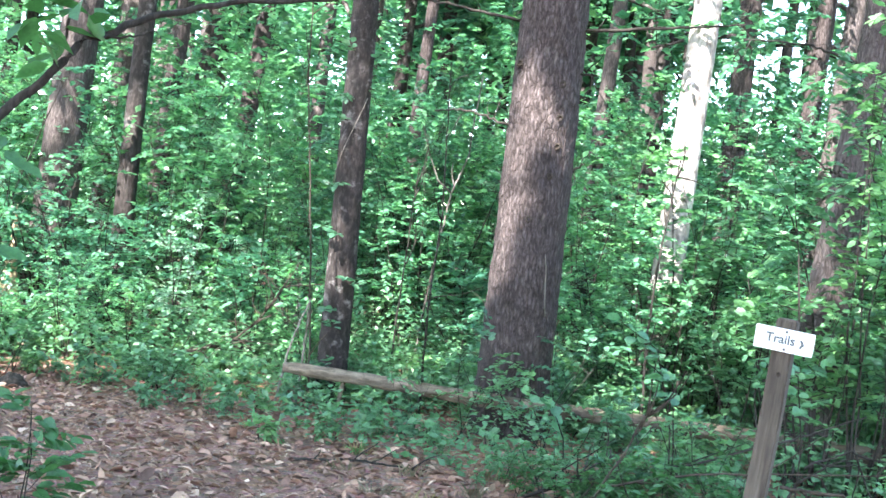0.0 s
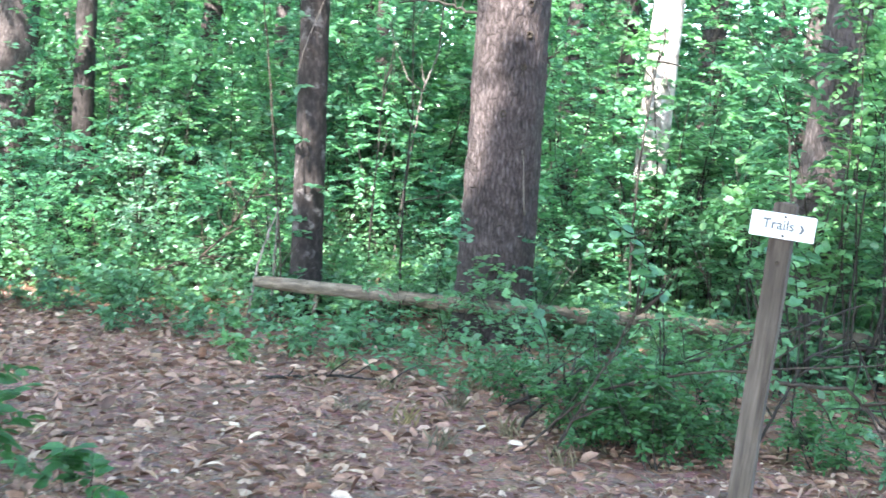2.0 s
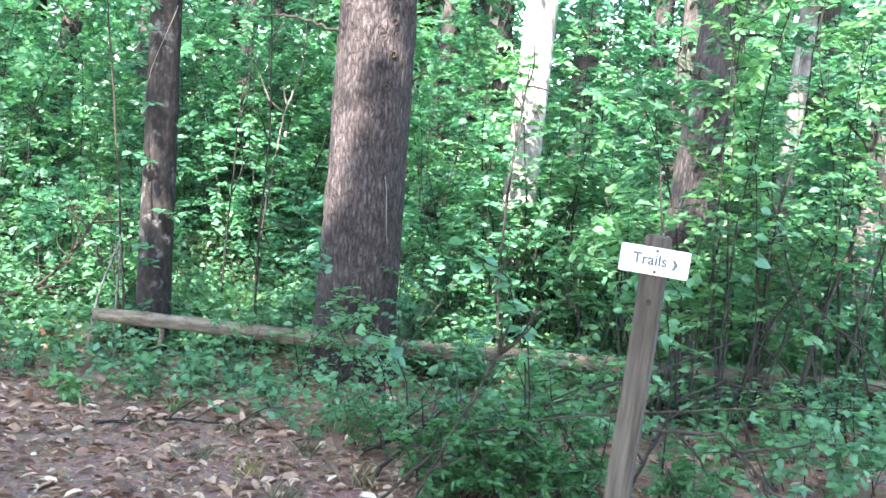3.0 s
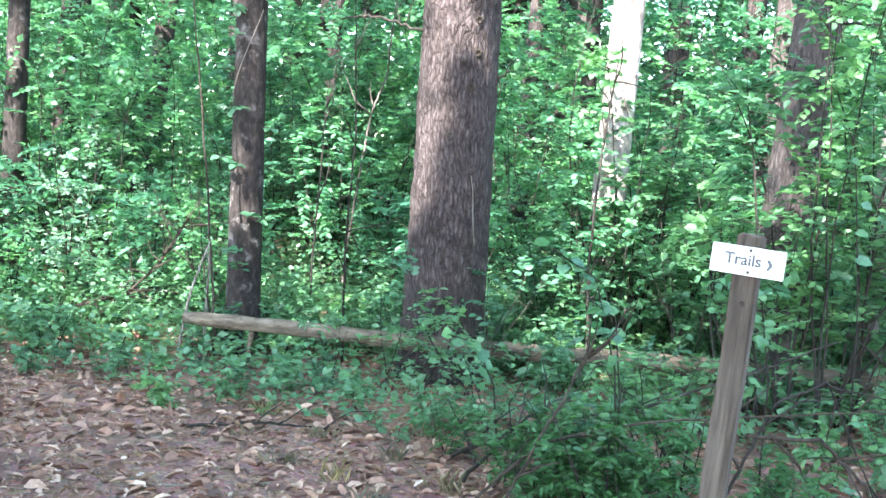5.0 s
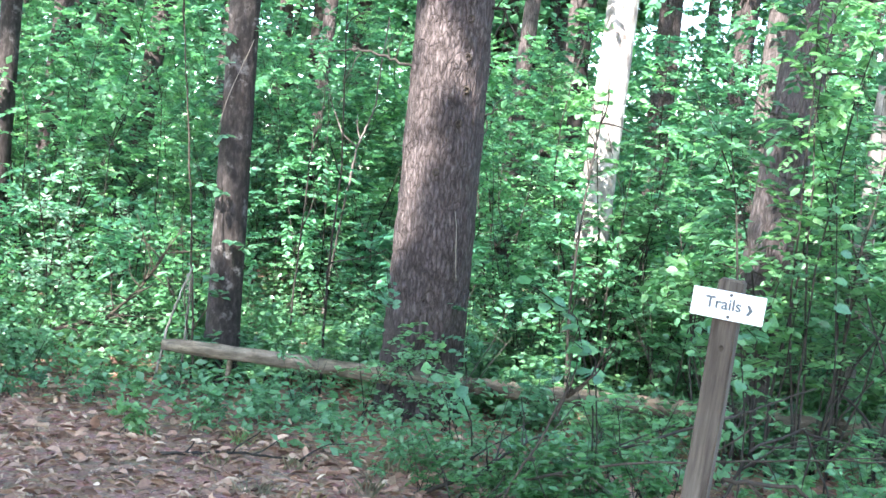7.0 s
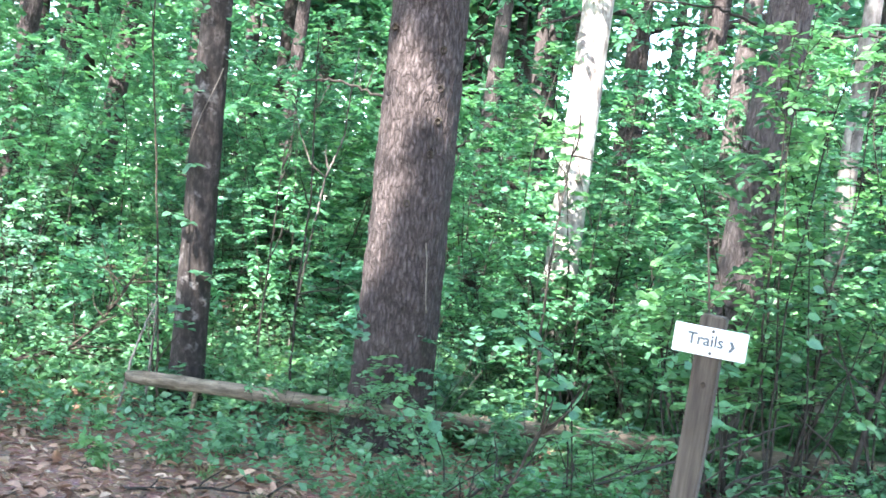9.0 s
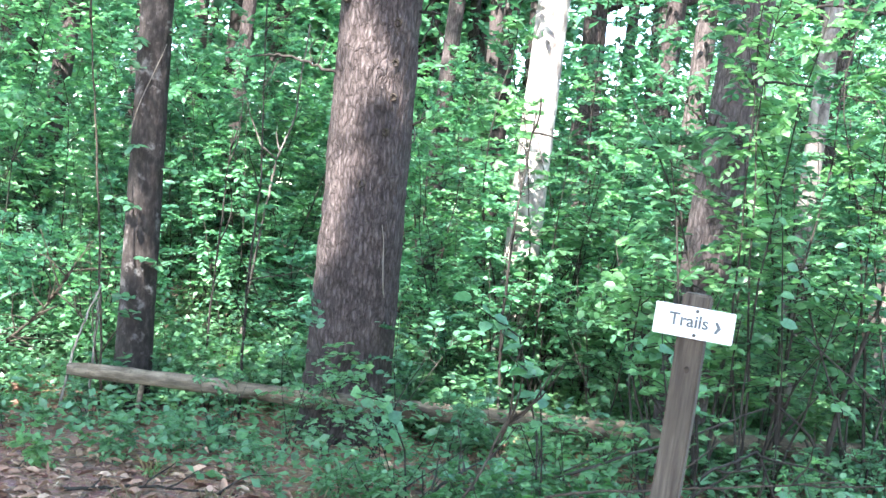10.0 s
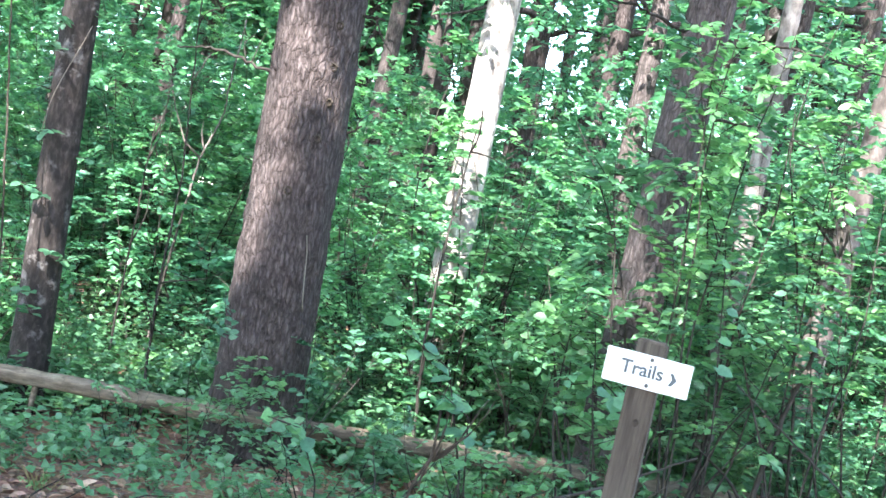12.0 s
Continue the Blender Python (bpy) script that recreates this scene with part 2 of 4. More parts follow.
def leaf_blades(pos, way, up, length, width, shape=OVAL):
    """Folded blades at pos, along way, with the upper side to up."""
    pos, way, up = (np.asarray(a, float) for a in (pos, way, up))
    way = way / (np.linalg.norm(way, axis=1, keepdims=True) + 1e-9)
    across = np.cross(up, way)
    across /= np.linalg.norm(across, axis=1, keepdims=True) + 1e-9
    up = np.cross(way, across)
    L, W = np.asarray(length)[:, None, None], np.asarray(width)[:, None, None]
    k = len(shape)
    v = pos[:, None] + shape[None, :, :1] * L * way[:, None] + shape[None, :, 1:2] * W * across[:, None] + shape[None, :, 2:] * L * up[:, None]
    base = np.arange(len(pos))[:, None] * k
    if k == 6:
        f = np.concatenate([base + [0, 3, 2, 1], base + [0, 5, 4, 3]])
    else:
        f = np.concatenate([base + [0, 2, 1], base + [0, 3, 2]])
    return v.reshape(-1, 3), [f]


def wander(rng, start, way, length, steps, bend=0.15, lift=0.0):
    """A crooked run of points."""
    p, d = np.array(start, float), np.array(way, float)
    d /= np.linalg.norm(d)
    out = [p.copy()]
    for _ in range(steps):
        d = d + rng.normal(0, bend, 3) + (0, 0, lift)
        d /= np.linalg.norm(d)
        p = p + d * length / steps
        out.append(p.copy())
    return np.array(out)


def lattice(rng, nu, nv, u, v):
    """Smooth noise in 0..1, closed round u."""
    g = rng.random((nu, nv + 1))
    a, b = (u % 1) * nu, np.clip(v, 0, 0.9999) * nv
    i, j = a.astype(int), b.astype(int)
    fa, fb = a - i, b - j
    fa, fb = fa * fa * (3 - 2 * fa), fb * fb * (3 - 2 * fb)
    i2 = (i + 1) % nu
    return (g[i % nu, j] * (1 - fa) + g[i2, j] * fa) * (1 - fb) + (g[i % nu, j + 1] * (1 - fa) + g[i2, j + 1] * fa) * fb


def trunk_geo(seed, radius, height, lean=(0, 0), ridge=0.0, sides=14, fine=0, crook=0.04, flare=0.25, plates=22):
    """A tapered, flared trunk; fine rows up to 5 m carry bark relief. Returns vertices, faces and the axis as a function of z."""
    rng = np.random.default_rng(seed)
    z = np.concatenate([np.linspace(-0.15, 5, fine), np.linspace(5, height, 16)[1:]]) if fine else np.concatenate([[-0.15, 0, 0.2, 0.5], np.linspace(1, height, 20)])
    ph = rng.random(4) * 6.28

    def axis(h):
        h = np.asarray(h, float)
        bow = crook * (np.sin(h * 0.55 + ph[0]) - np.sin(ph[0])), crook * (np.sin(h * 0.45 + ph[1]) - np.sin(ph[1]))
        return np.stack([lean[0] * h + bow[0], lean[1] * h + bow[1], h], -1)

    r = radius * (1 - 0.80 * np.clip(z, 0, None) / height) * (1 + flare * np.exp(-np.clip(z, 0, None) / 0.22))
    u = np.arange(sides) / sides
    U, Z = np.meshgrid(u, z)
    R = np.repeat(r[:, None], sides, 1)
    R *= 1 + 0.05 * (lattice(rng, 5, 8, U, Z / height) - 0.5) + 0.10 * np.exp(-np.clip(Z, 0, None) / 0.25) * (lattice(rng, 6, 2, U, Z / height) - 0.5)
    if ridge:
        v = (Z + 0.15) / 5.15
        warp = 0.05 * (lattice(rng, 6, 40, U, v) - 0.5)
        a = lattice(rng, plates, 34, U + warp, v)
        b = lattice(rng, plates * 2, 90, U + warp * 1.5, v)
        c = lattice(rng, plates * 3, 200, U, v)
        rel = 1 - np.abs(2 * a - 1) * 1.1 - 0.5 * np.abs(2 * b - 1) + 0.25 * c
        R += ridge * rel * np.where(Z < 5, 1, 0)
    ax = axis(z)
    V = ax[:, None] + np.stack([R * np.cos(U * 6.28319), R * np.sin(U * 6.28319), 0 * R], -1)
    k = len(z)
    i, j = np.meshgrid(np.arange(k - 1), np.arange(sides), indexing="ij")
    A, B = i * sides + j, i * sides + (j + 1) % sides
    Q = np.stack([A, B, B + sides, A + sides], -1).reshape(-1, 4)
    cap = np.arange(sides)[None] + (k - 1) * sides
    return V.reshape(-1, 3), [Q, cap], axis


# Sunflecks: spots of the place that the gaps in the canopy leave in the sun (x, y, z, radius)
FLECKS = np.array([(-0.18, 7.58, 2.26, 0.12), (-0.17, 7.58, 2.33, 0.13), (-0.21, 7.6, 1.36, 0.14), (-0.21, 7.6, 1.43, 0.15), (-0.16, 7.58, 1.85, 0.02), (-1.57, 8.2, 1.02, 0.12), (-1.57, 8.2, 1.2, 0.13), (-1.56, 8.2, 2.9, 0.03),
                   (1.15, 9.0, 0.7, 0.35), (1.15, 9.0, 1.6, 0.35), (1.15, 9.0, 2.5, 0.4), (1.17, 9.0, 3.5, 0.5), (1.2, 9.0, 4.6, 0.5), (3.0, 8.2, 0.9, 0.22), (3.08, 8.2, 1.9, 0.2), (3.72, 8.4, 0.6, 0.3), (3.78, 8.4, 1.1, 0.3), (0.5, 4.8, 1.02, 0.2), (0.9, 8.1, 0.3, 0.4), (1.3, 8.8, 0.3, 0.4), (0.6, 9.2, 0.3, 0.4), (-0.9, 9.0, 0.4, 0.4), (-0.6, 9.6, 0.4, 0.4), (-1.0, 10.3, 0.6, 0.5), (3.0, 8.0, 0.2, 0.4), (2.6, 8.6, 0.3, 0.4), (-3.2, 9.6, 1.3, 0.5), (-3.2, 9.6, 0.8, 0.5)])
# Trunks that stay in the shade of the crowns but for their sunflecks (x, y, z, radius)
SHADED = np.array([(-0.05, 7.6, 0.5, 0.32), (-0.05, 7.6, 1.0, 0.32), (-0.05, 7.6, 1.8, 0.32), (-0.05, 7.6, 2.6, 0.32), (-0.05, 7.6, 3.2, 0.32), (-1.5, 8.2, 0.5, 0.3), (-1.5, 8.2, 1.7, 0.3), (-1.5, 8.2, 2.3, 0.3), (-1.5, 8.2, 2.8, 0.3), (-1.5, 8.2, 3.3, 0.3),
                   (2.16, 7.6, 1.2, 0.35), (2.2, 7.6, 1.8, 0.35), (2.25, 7.6, 2.4, 0.35), (2.3, 7.6, 3.0, 0.35), (3.88, 8.4, 1.8, 0.25), (3.95, 8.4, 2.3, 0.25), (4.05, 8.4, 2.9, 0.28), (4.15, 8.4, 3.5, 0.28), (3.06, 8.2, 1.4, 0.22), (3.12, 8.2, 2.4, 0.25), (3.16, 8.2, 3.0, 0.25), (-0.05, 7.6, 2.2, 0.32), (-0.05, 7.6, 2.9, 0.32), (-0.05, 7.6, 1.4, 0.32)])
FALL = np.array(SUN)


def in_gap(pts, spots):
    """Which points stand between the sun and one of the spots."""
    hit = np.zeros(len(pts), bool)
    for x, y, z, r in spots:
        d = pts - (x, y, z)
        along = d @ FALL
        off = np.linalg.norm(d - along[:, None] * FALL, axis=1)
        hit |= (along > 0.5) & (off < r)
    return hit


def crown_geo(rng, axis, height, low, spread, count, origin, blade=0.24, thin=True, fluff=0.55):
    """Limbs and leaves of a crown; leaves that would fill a canopy gap are left out."""
    runs, pos = [], []
    for _ in range(13):
        h = rng.uniform(low, height * 0.95)
        p = axis(h)
        a = rng.uniform(0, 6.28)
        reach = spread * (0.45 + 0.75 * np.sin(np.pi * np.clip((h - low) / (height - low) * 0.8 + 0.15, 0, 1))) * rng.uniform(0.7, 1.15)
        run = wander(rng, p, (np.cos(a), np.sin(a), rng.uniform(0.0, 0.5)), reach, 6, 0.16)
        dense = np.stack([np.interp(np.linspace(0, 6, 40), range(7), run[:, c]) for c in range(3)], 1)
        if not in_gap(dense + origin, FLECKS * (1, 1, 1, 0.8) + (0, 0, 0, 0.06)).any():
            runs.append((run, np.linspace(0.055, 0.012, 7)))
        for q in run[2:]:
            m = count // 65
            pos.append(q + rng.normal(0, 1, (m, 3)) * (fluff, fluff, 0.55 * fluff))
    pos = np.concatenate(pos)
    at = pos + origin
    foot = at - FALL * (at[:, 2:] / FALL[2])
    keep = ~in_gap(at, FLECKS[:8] + (0, 0, 0, 0.08)) & (~in_gap(at, FLECKS[8:]) | (rng.random(len(at)) < 0.16))
    # Thins the crown by where its shadow falls, to lay out sun and shade
    if thin:
        sunny = (foot[:, 1] > np.where(foot[:, 0] < -2.0, 8.0, np.where(foot[:, 0] > 0.5, 7.5, 7.9))) & (np.abs(foot[:, 0]) < 16)
        sunny &= ~in_gap(at, SHADED)
        x, y = foot[:, 0], foot[:, 1]
        patch = np.sin(1.9 * x + 1.3 * np.sin(0.9 * y) + 0.6) * np.sin(1.5 * y + 1.1 * np.sin(1.2 * x)) + 0.5 * np.sin(3.7 * x + 2.2 * y)
        closed = (x > -2.0) & (x < 0.6) & (y > 12.2)
        near = np.where(closed, np.where(patch > 0.3, 0.12, 0.5), np.where(patch > -0.75, np.where(x < -2.5, 0.13, 0.05), 0.25))
        aside = (x < -7) | (x > 4.5) | (y < 1.5)
        deep = np.where(x < -2.5, 0.9, np.where(x > 0.6, np.where(patch > -0.2, 0.16, 0.5), 0.6))
        keep &= rng.random(len(at)) < np.where(sunny, np.where(y > 13.2, deep, near), np.where(aside, 0.4, 1.0))
    pos = pos[keep]
    m = len(pos)
    way = rng.normal(0, 1, (m, 3)) * (1, 1, 0.35)
    up = rng.normal(0, 0.45, (m, 3)) + (0, 0, 1)
    L = blade * rng.uniform(0.6, 1.25, m)
    return runs, leaf_blades(pos, way, up, L, L * 0.62, DIAMOND)


def tree(name, x, y, seed, radius, height, bark, label, lean=(0, 0), low=8.0, spread=2.6, count=2600, ridge=0.0, sides=14, fine=0, thin=True, plates=22, crook=0.04, crown_mat=None, blade=0.24, flare=0.25, fluff=0.55):
    rng = np.random.default_rng(seed + 500)
    top = tagged(new(name), label, "tree")
    top.location = (x, y, 0)
    v, f, axis = trunk_geo(seed, radius, height, lean, ridge, sides, fine, crook, flare, plates)
    child("trunk", mesh_np("trunk", v, f, bark), top)
    runs, (lv, lf) = crown_geo(rng, axis, height, low, spread, count, np.array([x, y, 0.0]), blade, thin, fluff)
    child("branchwork", mesh_np("branchwork", *tubes(runs, 5), bark), top, kind="stuff")
    child("crown", mesh_np("crown", lv, lf, crown_mat or CROWN, False), top, kind="stuff")
    return top, axis


# ---- ground ----
def ground_height(x, y):
    x, y = np.asarray(x, float), np.asarray(y, float)
    return 0.025 * np.sin(x * 1.3 + 0.4) * np.sin(y * 0.9 + 1.1) * np.clip((np.hypot(x, y - 5) - 1) / 6, 0.2, 1) + 0.01 * np.sin(3.1 * x + 1) * np.sin(2.7 * y)


def build_ground():
    axis_x = np.concatenate([[-900, -300, -120, -60], np.linspace(-30, 30, 121), [60, 120, 300, 900]])
    axis_y = np.concatenate([[-900, -300, -120, -60], np.linspace(-25, 45, 141), [60, 120, 300, 900]])
    X, Y = np.meshgrid(axis_x, axis_y, indexing="ij")
    Z = ground_height(X, Y) * (np.hypot(X, Y) < 60)
    n, m = X.shape
    i, j = np.meshgrid(np.arange(n - 1), np.arange(m - 1), indexing="ij")
    a = i * m + j
    q = np.stack([a, a + m, a + m + 1, a + 1], -1).reshape(-1, 4)
    me = mesh_np("ground", np.stack([X, Y, Z], -1).reshape(-1, 3), [q], GROUND)
    tagged(new("ground", me), "forest floor of brown pine needles and dead leaves", "ground", kind="structure")


build_ground()


def green_edge(x):
    """Where the undergrowth begins, beyond the bare trail."""
    return np.interp(x, [-6, -4.1, -2.85, -2.26, -1.57, -0.93, -0.48, -0.1, 0.5, 2.0, 5], [8.1, 7.8, 7.2, 6.85, 6.5, 6.25, 5.95, 5.5, 5.0, 4.6, 4.4])


# ---- the standing trees that the walk passes ----
pine, pine_axis = tree("pine_tree", -0.035, 7.82, 3, 0.272, 22, BARK_PINE, "large old pine with rough grey-brown plated bark and dead side twigs", (0.004, 0), 9.5, 3.2, 3200, 0.016, 132, 230, plates=20, crook=0.015, flare=0.12)
oak, oak_axis = tree("hardwood_tree", -1.475, 8.3, 8, 0.122, 16, BARK_DARK, "slender dark-barked tree with pale lichen patches and small leaf sprays", (-0.006, 0), 7.0, 2.2, 2200, 0.005, 64, 150, plates=16, crook=0.02, flare=0.1)
tree("hardwood_tree", 1.15, 9.1, 14, 0.136, 19, BARK_PALE, "pale-barked straight trunk standing in full sun", (0.03, 0), 8.5, 2.4, 2200, 0.004, 64, 150, plates=14, crook=0.015, flare=0.1)
shaded_pine, _ = tree("pine_tree", 2.07, 7.65, 21, 0.16, 20, BARK_GREY, "shaded grey-brown pine trunk rising behind leafy shrubs", (0.075, 0), 9, 2.6, 2400, 0.008, 80, 150, plates=16, crook=0.02, flare=0.12)
tree("hardwood_tree", 2.98, 8.3, 33, 0.072, 17, BARK_ASH, "slim pale tree half hidden by undergrowth", (0.055, 0), 8, 2.4, 2200, 0.004, 48, 120, plates=12, crook=0.03)
tree("hardwood_tree", 3.64, 8.5, 35, 0.105, 17, BARK_MOTTLED, "leaning mottled grey tree with a sunlit foot", (0.14, 0), 8, 2.4, 2200, 0.004, 48, 120, plates=12, crook=0.03)

# ---- trees further back in the wood (x, y, radius, lean) ----
BACK = [(-5.45, 12.0, 0.30, 0.06), (-4.3, 11.2, 0.13, 0.02), (-5.2, 15.0, 0.16, 0.03), (-6.4, 16.2, 0.17, 0.05), (-6.5, 20.0, 0.24, 0.10), (-5.7, 20.6, 0.24, 0.10), (-7.4, 18.6, 0.18, 0.05),
        (-7.3, 22.0, 0.22, 0.02), (-1.5, 13.0, 0.10, 0.03), (0.75, 14.2, 0.13, 0.03), (1.7, 16.2, 0.15, 0.03), (2.5, 14.0, 0.19, 0.02), (3.8, 16.0, 0.16, 0.0),
        (2.8, 16.4, 0.17, 0.04), (2.95, 13.0, 0.14, 0.05), (2.8, 11.0, 0.13, 0.07), (5.0, 14.0, 0.14, 0.06), (4.05, 11.0, 0.13, 0.06), (5.4, 12.0, 0.14, 0.06), (6.6, 13.2, 0.2, 0.03),
        (-9.5, 15.0, 0.2, 0.0), (-3.8, 19.2, 0.16, 0.02), (7.6, 16.5, 0.2, 0.02), (6.3, 18.0, 0.18, 0.03), (0.2, 19.5, 0.2, 0.02), (4.6, 20.0, 0.2, 0.03)]
for i, (x, y, r, lean) in enumerate(BACK):
    bark = (BARK_GREY, BARK_DARK, BARK_PINE)[i % 3]
    made, _ = tree("pine_tree", x, y, 60 + i, r * 0.85, 17 + (i * 7) % 5, bark, "straight grey-brown forest trunk among undergrowth", (lean, 0.0), 3.4 + 0.04 * y, 2.4, 3000, 0.004, 22, 40, plates=8, blade=0.17, crown_mat=SAPLING)
    tagged(made, group="trees further back")

# Unseen trees added round about to carry the canopy that shades the trail
grid = np.random.default_rng(77)
for gx in range(-24, 25, 5):
    for gy in range(-17, 23, 5):
        x, y = gx + grid.uniform(-1.6, 1.6), gy + grid.uniform(-1.6, 1.6)
        seen = y > 1 and -0.55 * y - 3 < x < 0.68 * y + 3
        trail = abs(y - 3.2) < 2.6 or abs(x) < 2.2 and y < 6
        pole = np.stack([np.full(60, x), np.full(60, y), np.linspace(1, 19, 60)], 1)
        if seen or trail or in_gap(pole, FLECKS * (1, 1, 1, 0) + (0, 0, 0, 0.45)).any():
            continue
        roof = 4600 if -11 < x < 3 and -14 < y < 4 else 1400
        made, _ = tree("pine_tree", x, y, 200 + gx * 50 + gy + 2000, grid.uniform(0.12, 0.24), grid.uniform(15, 20), BARK_GREY, "unseen tall pine added to the surrounding wood for canopy shade", (grid.uniform(-0.03, 0.03), 0), 8.0, 3.5, roof, fluff=0.8)
        tagged(made, group="trees round the trail")

# Unseen pines added on the sun's side to shade sign, post and trunks
for k, (x, y) in enumerate([(-2.9, -3.6), (-4.7, -6.9), (-1.3, -6.8), (-6.2, -3.4), (-7.6, -0.3), (1.2, -5.6), (-5.65, -1.7), (-4.3, 1.3)]):
    made, _ = tree("pine_tree", x, y, 5200 + k, 0.2, 16 + k % 3, BARK_PINE, "unseen tall pine added so that its dense crown shades the trail", (0.0, 0), 7.5, 3.6, 9500, fluff=0.8)
    tagged(made, group="trees round the trail")

# Far trees, alike in four forms
far = np.random.default_rng(5)
forms = []
for k in range(4):
    made, _ = tree("far_tree", -4 + 5 * k, 26.0 + k, 900 + k, 0.2, 18, (BARK_GREY, BARK_DARK)[k % 2], "distant straight trunk in the wood", (0.02, 0), 5.5, 3.4, 2800, thin=False, crown_mat=SAPLING, blade=0.40)
    forms.append(tagged(made, group="far trees"))
for k in range(80):
    y = far.uniform(23, 62)
    x = far.uniform(-0.55 * y - 4, 0.65 * y + 4)
    if 0.48 < x / y < 0.55:
        continue
    s = far.uniform(0.8, 1.25)
    copy_thing(forms[k % 4], pose(x, y, 0, 0, 0, far.uniform(0, 360)) @ Matrix.Scale(s, 4))


# ---- undergrowth ----
def spray(rng, run, per, size, pos, way, up, start=1):
    """Leaves in two rows along a branchlet, held flat."""
    for a, b in zip(run[start - 1:-1], run[start:]):
        d = b - a
        for s in np.linspace(0, 1, per, endpoint=False):
            for side in (-1, 1):
                side_way = np.cross(d, (0, 0, 1.0)) * side
                w = d / (np.linalg.norm(d) + 1e-9) * rng.uniform(0.3, 0.9) + side_way / (np.linalg.norm(side_way) + 1e-9) + (0, 0, rng.uniform(-0.35, 0.15))
                pos.append(a + d * s + rng.normal(0, 0.006, 3))
                way.append(w)
                up.append(np.array([0, 0, 1.0]) + rng.normal(0, 0.5, 3))
    d = run[-1] - run[-2]
    pos.append(run[-1])
    way.append(d + (0, 0, -0.02))
    up.append(np.array([0, 0, 1.0]) + rng.normal(0, 0.3, 3))


def bush(name, seed, height, stems, branches, size, leaf_mat, twig_mat, label, category="shrub", spread=0.35, low=0.15, per=2, shape=OVAL, reach=0.45, thick=0.010, round_=0.62, at=(0, 0)):
    """A shrub or sapling: stems, branchlets in tiers and flat-held leaves."""
    rng = np.random.default_rng(seed)
    mains, runs, pos, way, up = [], [], [], [], []
    for k in range(stems):
        a = rng.uniform(0, 6.28)
        h = height * rng.uniform(0.7, 1.0)
        run = wander(rng, (rng.normal(0, 0.04), rng.normal(0, 0.04), -0.03), (np.cos(a) * spread, np.sin(a) * spread, 1), h * 1.05, 9, 0.09, 0.03)
        mains.append((run, np.linspace(thick, thick * 0.25, 10)))
        for q in range(branches):
            s = rng.uniform(low, 0.97) * 9
            i = int(s)
            p = run[i] + (run[i + 1] - run[i]) * (s - i)
            b = rng.uniform(0, 6.28)
            L = reach * rng.uniform(0.5, 1.15) * (1.15 - 0.6 * s / 9)
            twig = wander(rng, p, (np.cos(b), np.sin(b), rng.uniform(-0.15, 0.9)), L, 4, 0.2, -0.06)
            runs.append((twig[::4] if height > 1 else twig[::2], np.linspace(thick * 0.4, thick * 0.12, 2 if height > 1 else 3)))
            spray(rng, twig, per, size, pos, way, up, 2)
    m = len(pos)
    L = size * rng.uniform(0.6, 1.25, m)
    lv, lf = leaf_blades(pos, way, up, L, L * round_, shape)
    top = tagged(new(name), label, category)
    top.location = (*at, 0)
    for main in mains:
        child("stem", mesh_np("stem", *tubes([main], 5), twig_mat), top)
    child("branchwork", mesh_np("branchwork", *tubes(runs, 3, False), twig_mat), top, kind="stuff")
    child("leaves", mesh_np("leaves", lv, lf, leaf_mat), top, kind="stuff")
    return top


def scatter(forms, spots, rng, lo=0.85, hi=1.2):
    """Copies of the forms at the spots; each form itself takes the first spot that falls to it."""
    used = set()
    for k, (x, y, s) in enumerate(spots):
        f = forms[k % len(forms)]
        m = pose(x, y, float(ground_height(x, y)), 0, 0, rng.uniform(0, 360)) @ Matrix.Scale(s * rng.uniform(lo, hi), 4)
        if f.name in used:
            copy_thing(f, m)
        else:
            used.add(f.name)
            f.matrix_basis = m


rng = np.random.default_rng(41)
def forms_of(name, seed, heights, stems, branches, size, leaf, label, category, group, spread, low, per, shape, reach, thick):
    return [tagged(bush(name, seed + k, h, stems, branches, size, leaf, TWIG, label, category, spread, low, per, shape, reach, thick), group=group) for k, h in enumerate(heights)]


TALL = forms_of("sapling", 300, (3.2, 3.8, 4.4, 5.0, 2.8), 2, 32, 0.066, SAPLING, "tall leafy sapling with tiers of light green leaves", "sapling", "saplings of the undergrowth", 0.12, 0.28, 4, OVAL, 0.8, 0.0065)
TALL_FAR = forms_of("sapling", 310, (4.6, 5.2, 5.8, 4.0), 2, 36, 0.085, SAPLING, "tall sapling deeper in the wood", "sapling", "saplings deeper in the wood", 0.12, 0.2, 4, DIAMOND, 0.9, 0.009)
MID = forms_of("shrub", 320, (1.3, 1.6, 1.9, 2.2, 1.5), 5, 20, 0.062, SAPLING, "dense leafy shrub with oval green leaves", "shrub", "shrubs of the undergrowth", 0.35, 0.18, 2, OVAL, 0.5, 0.010)
MID_FAR = forms_of("shrub", 330, (1.6, 2.0, 2.4), 5, 20, 0.08, SAPLING, "leafy shrub deeper in the wood", "shrub", "shrubs deeper in the wood", 0.35, 0.1, 2, DIAMOND, 0.55, 0.010)
LOW = [bush("seedling", 340 + k, h, 3, 6, 0.052, HERB, TWIG, "knee-high green seedling on the forest floor", "seedling", 0.5, 0.3, 2, OVAL, 0.2, 0.004) for k, h in enumerate((0.30, 0.40, 0.5, 0.35))]
for f in LOW:
    tagged(f, group="seedlings along the trail")


